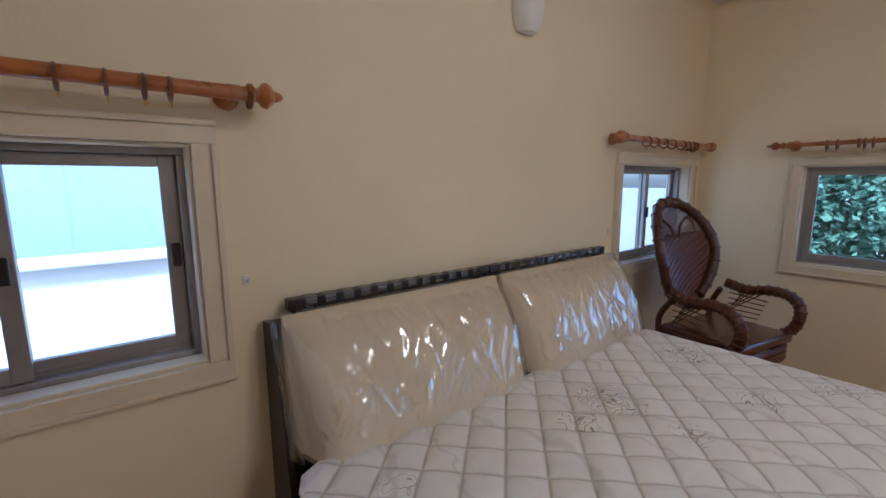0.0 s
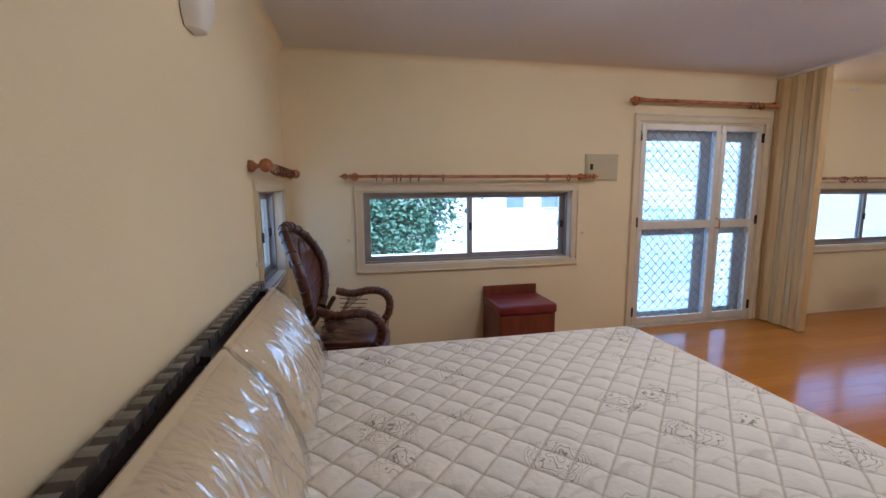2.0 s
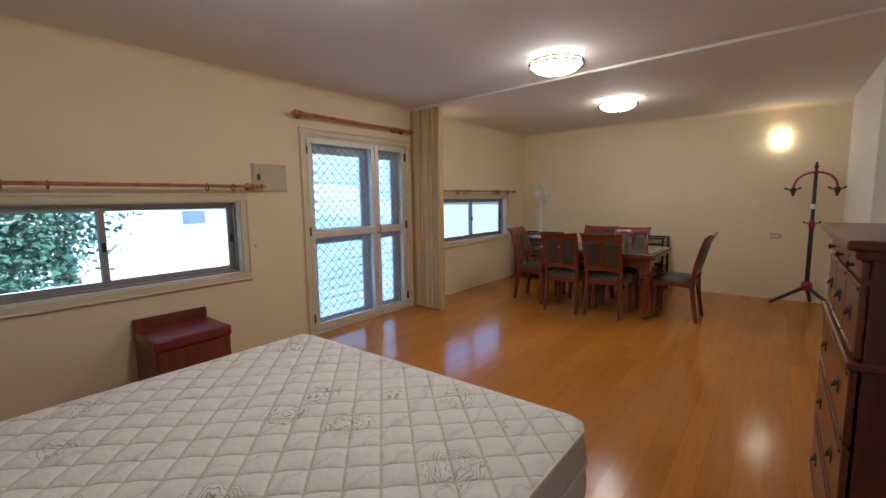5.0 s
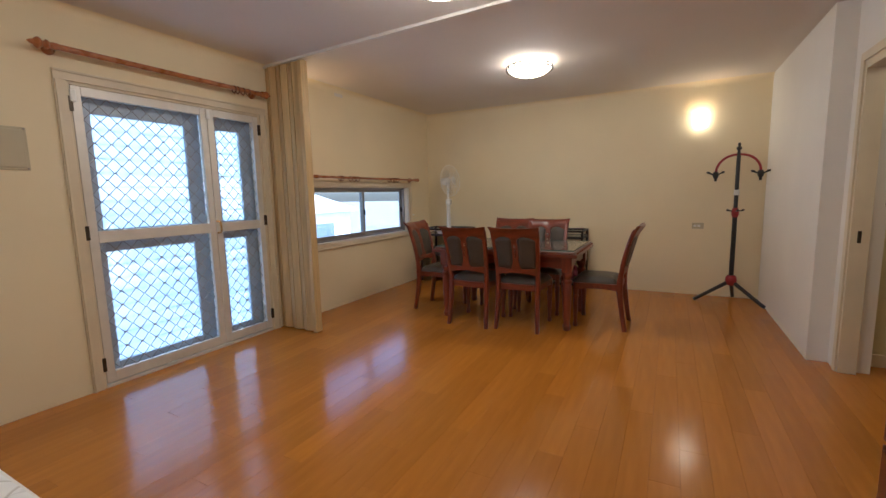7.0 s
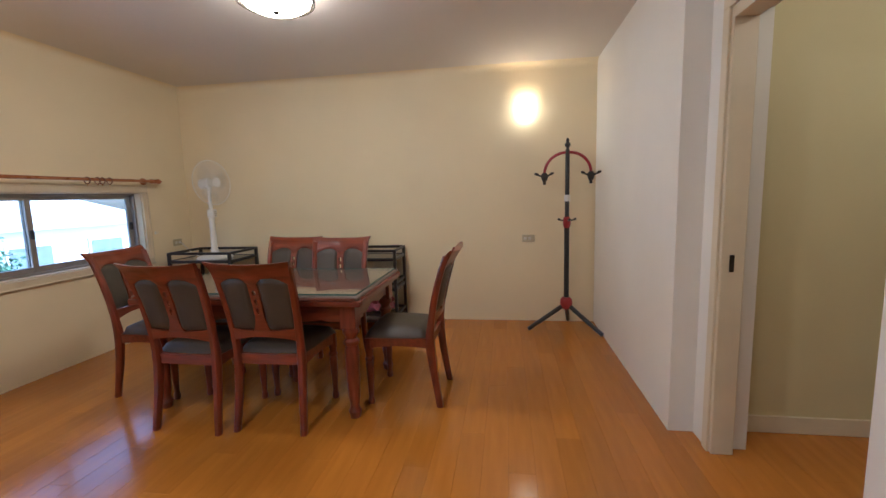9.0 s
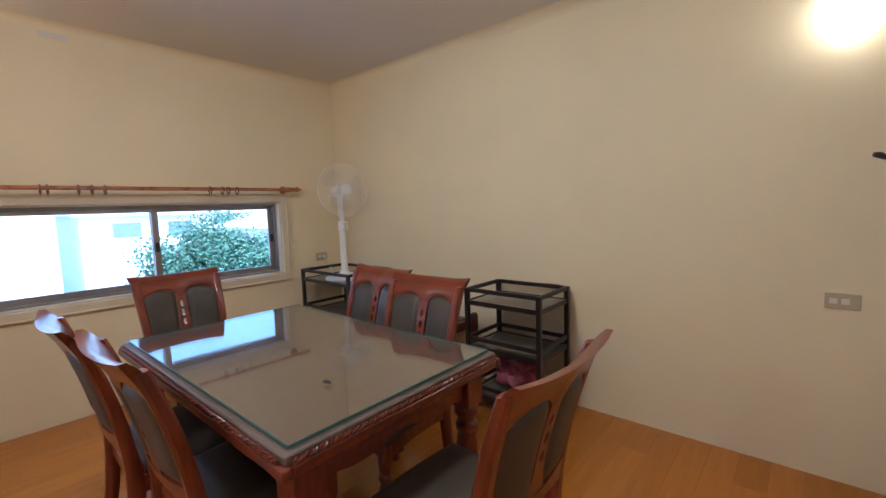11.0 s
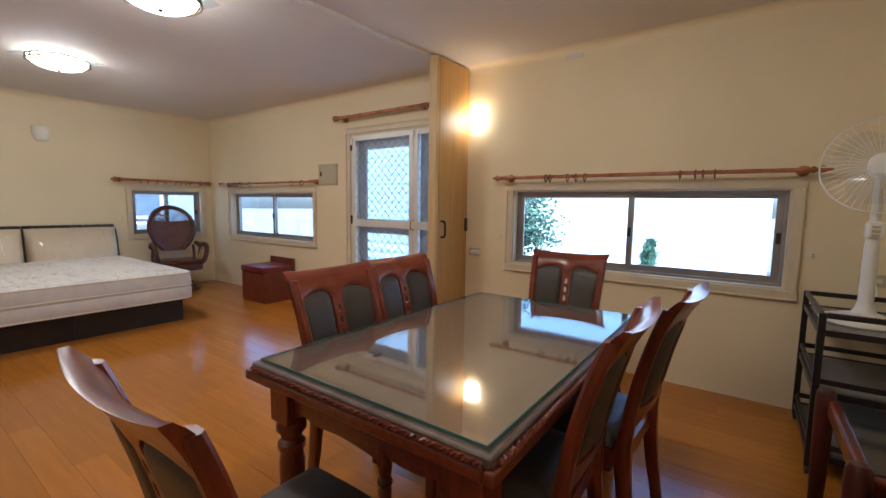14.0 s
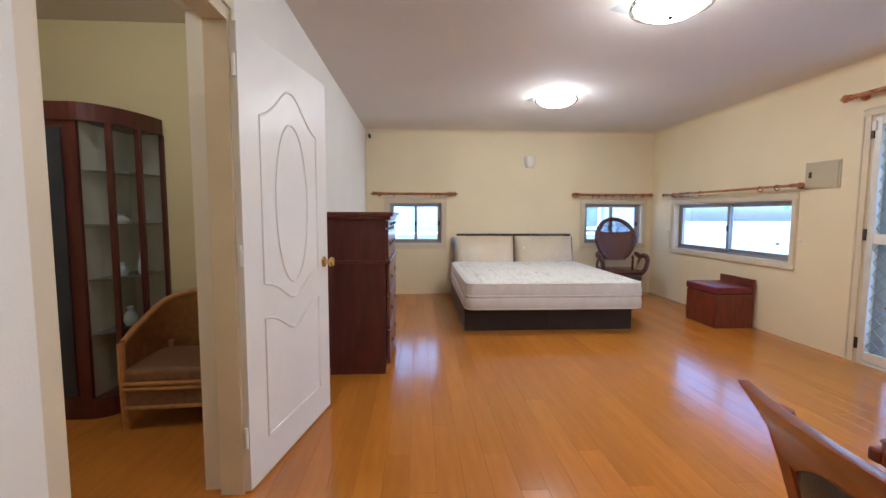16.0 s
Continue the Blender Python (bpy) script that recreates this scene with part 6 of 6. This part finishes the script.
rc = thing("rattan_armchair", pose(-1.50, -2.07, 0, 0, 0, 4), "honey-coloured rattan tub chair in the hall", "chair")
seatw, sd2 = 0.26, 0.25
rimp = curve([(-0.27, -0.22, 0.50), (-0.275, -0.05, 0.56), (-0.23, 0.16, 0.66), (-0.10, 0.25, 0.71), (0.10, 0.25, 0.71), (0.23, 0.16, 0.66), (0.275, -0.05, 0.56), (0.27, -0.22, 0.50)], 6)
part("top_rail", tb(rimp, 0.019, n=8), M_CANE, rc, "bent rattan top rail", smooth=True)
bm = bmesh.new()
lo = [bm.verts.new((p.x * 0.96, p.y * 0.96, 0.16)) for p in rimp]
hi = [bm.verts.new((p.x, p.y, p.z)) for p in rimp]
for i in range(len(rimp) - 1):
    bm.faces.new((lo[i], lo[i + 1], hi[i + 1], hi[i]))
bmesh.ops.solidify(bm, geom=bm.faces[:], thickness=0.010)
part("woven_shell", bm, M_CANE, rc, smooth=True)
b = bmesh.new()
box(b, -seatw, -0.25, 0.26, seatw, 0.20, 0.355, 0.03, segments=3)
part("seat_cushion", b, M_SEATFAB, rc, "brown seat cushion", smooth=True)
for z in (0.27, 0.24, 0.13):
    part("seat_rail", tb([(-0.26, -0.255, z), (0.26, -0.255, z)], 0.013, n=8), M_CANE, rc, smooth=True)
part("front_panel", bx(-0.255, -0.25, 0.135, 0.255, -0.238, 0.25), M_SEATFAB, rc)
for s in (-1, 1):
    part("front_leg", tb(curve([(s * 0.27, -0.235, 0.50), (s * 0.268, -0.24, 0.25), (s * 0.262, -0.235, 0.0)], 4), 0.021, n=8), M_CANE, rc, smooth=True)
    part("back_leg", tb([(s * 0.20, 0.17, 0.40), (s * 0.20, 0.18, 0.0)], 0.018, n=8), M_CANE, rc, smooth=True)


# ---- outside ----
M_GROUND = mat("grey_concrete_ground", (0.22, 0.22, 0.20), 0.9, var=0.2, scale=0.6, bump=0.2, bscale=6)
M_STUCCO = mat("white_render", (0.78, 0.79, 0.80), 0.85, var=0.06, scale=0.8, bump=0.1, bscale=30)
M_STUCCOB = mat("pale_blue_grey_render", (0.40, 0.50, 0.58), 0.85, var=0.08, scale=0.8, bump=0.1, bscale=30)
M_ROOF = mat("pale_metal_roof", (0.68, 0.70, 0.71), 0.5, var=0.1, scale=1.0, bump=0.1, bscale=12)
M_LEAF = mat("green_leaves", (0.085, 0.16, 0.10), 0.75, var=0.3, scale=2.0, bump=0, spec=0.15)
M_BARK = mat("brown_bark", (0.12, 0.08, 0.05), 0.9, var=0.3, scale=8, bump=0.6, bscale=20)
M_DARKWIN = mat("far_window_glass", (0.16, 0.20, 0.24), 0.15, var=0.2, bump=0)
tagged(part("ground", bx(-300, -300, -3.4, 300, 300, -3.2), M_GROUND), kind="structure")
bal = thing("balcony", pose(XE + T, -2.0, 0), "narrow concrete balcony with a pale metal railing", "balcony")
part("slab", bx(0.0, -4.2, -0.30, 1.35, 3.9, -0.12, 0.01), M_STUCCO, bal)
for z, h in ((0.60, 0.035), (0.46, 0.02), (0.02, 0.03)):
    part("rail", bx(1.27, -4.2, z, 1.30, 3.9, z + h, 0.004), M_STUCCO, bal)
for i in range(10):
    y = -4.15 + 0.89 * i
    part("post", bx(1.268, y - 0.015, -0.12, 1.302, y + 0.015, 0.60, 0.003), M_STUCCO, bal)


def house(name, x0, y0, x1, y1, z1, label, wins, roof=0.5, material=M_STUCCO, overhang=0.3, axis="x"):
    o = thing(name, pose(0, 0, -3.2), label, "house")
    part("wall", bx(x0, y0, 0, x1, y1, z1 + 3.2), material, o)
    b = bmesh.new()
    e, zt = overhang, z1 + 3.2
    if axis == "x":
        prism(b, [(y0 - e, zt), (y1 + e, zt), (y1 + e, zt + 0.12), ((y0 + y1) / 2, zt + 0.12 + roof), (y0 - e, zt + 0.12)], x1 - x0 + 2 * e, Matrix(((0, 1, 0, x0 - e), (1, 0, 0, 0), (0, 0, 1, 0), (0, 0, 0, 1))))
    else:
        prism(b, [(x0 - e, zt), (x1 + e, zt), (x1 + e, zt + 0.12), ((x0 + x1) / 2, zt + 0.12 + roof), (x0 - e, zt + 0.12)], y1 - y0 + 2 * e, pose(0, y0 - e, 0))
    part("roof", b, M_ROOF, o)
    for face, c, z, w, h in wins:
        t = 0.06
        if face == "w":
            q = (x0 - t, c - w / 2, z + 3.2, x0 - 0.004, c + w / 2, z + 3.2 + h)
            g = (x0 - t - 0.01, c - w / 2 + 0.08, z + 3.28, x0 - t, c + w / 2 - 0.08, z + 3.12 + h)
        else:
            q = (c - w / 2, y0 - t, z + 3.2, c + w / 2, y0 - 0.004, z + 3.2 + h)
            g = (c - w / 2 + 0.08, y0 - t - 0.01, z + 3.28, c + w / 2 - 0.08, y0 - t, z + 3.12 + h)
        wd = part("window", bx(*q), M_ALUW, o)
        part("pane", bx(*g), M_DARKWIN, wd)
    return o


# neighbour close to the north, white houses beyond the balcony
house("house", -6, 4.6, 5.2, 10, 3.6, "pale blue-grey neighbouring house with a white lower wall", [("s", 0.95, 0.95, 0.9, 0.9), ("s", 3.6, 0.9, 0.8, 0.9)], 1.0, M_STUCCOB)
ledge = thing("boundary_wall", pose(0, 0, -3.2), "white rendered boundary wall", "wall")
part("wall", bx(-6, 3.7, 0, 4.4, 3.85, 4.02), M_STUCCO, ledge)
part("coping", bx(-6.02, 3.66, 4.02, 4.42, 3.89, 4.07, 0.01), M_STUCCO, ledge)
house("house", 20.0, -5.9, 27, 6.5, 3.4, "large plain white rendered house", [("w", 5.2, 0.9, 1.0, 1.2)], 1.0, axis="y")
house("house", 15.0, -17.5, 21, -11.6, 0.55, "white house with a pale roof and shuttered windows", [("w", -13, -0.9, 1.4, 1.0), ("w", -15.6, -0.9, 1.4, 1.0)], 0.8)
house("house", 27.0, -16.5, 36, -7.6, 1.3, "distant white house behind trees", [("w", -9.5, 0.1, 1.4, 0.9), ("w", -12, 0.1, 1.4, 0.9), ("w", -14.5, 0.1, 1.4, 0.9)], 1.3)
house("house", 34.0, -30, 44, -19, 1.6, "distant pale house with a hipped roof", [("w", -21.5, 0.2, 1.5, 1.0), ("w", -25, 0.2, 1.5, 1.0)], 1.5, axis="y")


def tree(x, y, height, spread, seed, label):
    o = thing("tree", pose(x, y, -3.2), label, "tree")
    rnd = random.Random(seed)
    h0 = height * 0.42
    b = tube(bmesh.new(), curve([(0, 0, 0), (0.06, 0.04, h0 * 0.5), (-0.05, 0.05, h0), (0.05, 0, height * 0.75)], 4), [0.20 - 0.012 * i for i in range(13)], n=9)
    part("trunk", b, M_BARK, o, smooth=True)
    tips = []
    for k in range(11):
        a = k * 2.4 + rnd.random()
        z = h0 + (height - h0) * (0.05 + 0.75 * k / 10)
        r = spread * (0.55 + 0.45 * math.sin(math.pi * (0.2 + 0.7 * k / 10))) * rnd.uniform(0.7, 1.0)
        p = [Vector((0, 0, z * 0.85)), Vector((0.5 * r * math.cos(a), 0.5 * r * math.sin(a), z)), Vector((r * math.cos(a), r * math.sin(a), z + 0.35))]
        part("limb", tb(curve(p, 3), [0.07, 0.06, 0.05, 0.04, 0.03, 0.02, 0.012], n=6), M_BARK, o)
        tips += [p[1], p[2], (p[1] + p[2]) / 2]
    tips.append(Vector((0, 0, height)))
    verts, faces = [], []
    for _ in range(int(11000 * spread)):
        c = rnd.choice(tips)
        q = c + Vector((rnd.gauss(0, 1), rnd.gauss(0, 1), rnd.gauss(0, 0.75))) * spread * 0.27
        d = Vector((rnd.gauss(0, 1), rnd.gauss(0, 1), rnd.gauss(0, 0.6))).normalized()
        s = d.cross(Vector((rnd.gauss(0, 1), rnd.gauss(0, 1), rnd.gauss(0, 1)))).normalized()
        L, W = rnd.uniform(0.09, 0.16), rnd.uniform(0.025, 0.05)
        n0 = len(verts)
        up = d.cross(s) * 0.015
        verts += [q, q + d * L * 0.5 + s * W + up, q + d * L, q + d * L * 0.5 - s * W + up]
        faces += [(n0, n0 + 1, n0 + 2), (n0, n0 + 2, n0 + 3)]
    me = bpy.data.meshes.new("crown")
    me.from_pydata([tuple(v) for v in verts], [], faces)
    me.materials.append(M_LEAF)
    cw = new("crown", me)
    cw.parent = o
    return o


tree(9.4, 1.9, 6.8, 1.8, 3, "dense green leafy tree beyond the balcony")
tree(10.3, 0.5, 6.4, 1.5, 5, "dense green leafy tree beyond the balcony")
tree(14.5, -8.7, 3.7, 1.4, 11, "leafy tree beside a white house")
tree(12.3, -9.3, 3.4, 1.2, 17, "leafy tree beside a white house")
tree(18.6, -2.1, 3.2, 0.25, 12, "slender young palm-like tree before a white wall")
tree(21.5, -12.2, 4.0, 1.8, 15, "leafy tree behind the low house")

# ---- floor planks ----
PW, PL, GAP = 0.125, 1.215, 0.0006
shared = {}


def plank_mesh(length, width):
    key = (round(length, 2), round(width, 3))
    if key not in shared:
        bm = bmesh.new()
        l, w, c = key[0] - GAP, key[1] - GAP, 0.0006
        lo = [bm.verts.new((x, y, -0.008)) for x, y in ((0, 0), (w, 0), (w, l), (0, l))]
        md = [bm.verts.new((x, y, -c)) for x, y in ((0, 0), (w, 0), (w, l), (0, l))]
        hi = [bm.verts.new((x, y, 0)) for x, y in ((c, c), (w - c, c), (w - c, l - c), (c, l - c))]
        bm.faces.new(hi)
        for a, b in ((lo, md), (md, hi)):
            for i in range(4):
                bm.faces.new((a[i], a[(i + 1) % 4], b[(i + 1) % 4], b[i]))
        bmesh.ops.recalc_face_normals(bm, faces=bm.faces)
        me = bpy.data.meshes.new("plank")
        bm.to_mesh(me)
        bm.free()
        me.materials.append(M_FLOOR)
        shared[key] = me
    return shared[key]


rnd = random.Random(4)
x = XW
row = 0
while x < XE - 0.01:
    w = min(PW, XE - x)
    y = YS
    first = (0.30, 0.90, 0.60, 1.21)[row % 4]
    while y < YN - 0.02:
        l = min(first if y == YS else PL, YN - y)
        if YN - y - l < 0.08:
            l = YN - y
        ob = new("plank", plank_mesh(l, w))
        ob.location = (x, y, 0)
        ob.parent = floor
        y += round(l, 2)
    x += w
    row += 1
bm = bmesh.new()
x = HX0
row = 0
while x < XW - 0.01:
    w = min(PW, XW - x)
    y, k = HY0, 0
    while y < HY1:
        l = min(PL if k else (0.4, 1.0, 0.7)[row % 3], HY1 - y)
        box(bm, x + 0.0006, y + 0.0006, -0.008, x + w - 0.0006, y + l - 0.0006, -0.0004)
        y += l
        k += 1
    x += w
    row += 1
hp = part("hall_planks", bm, M_FLOOR, floor)
hp["kind"] = "stuff"
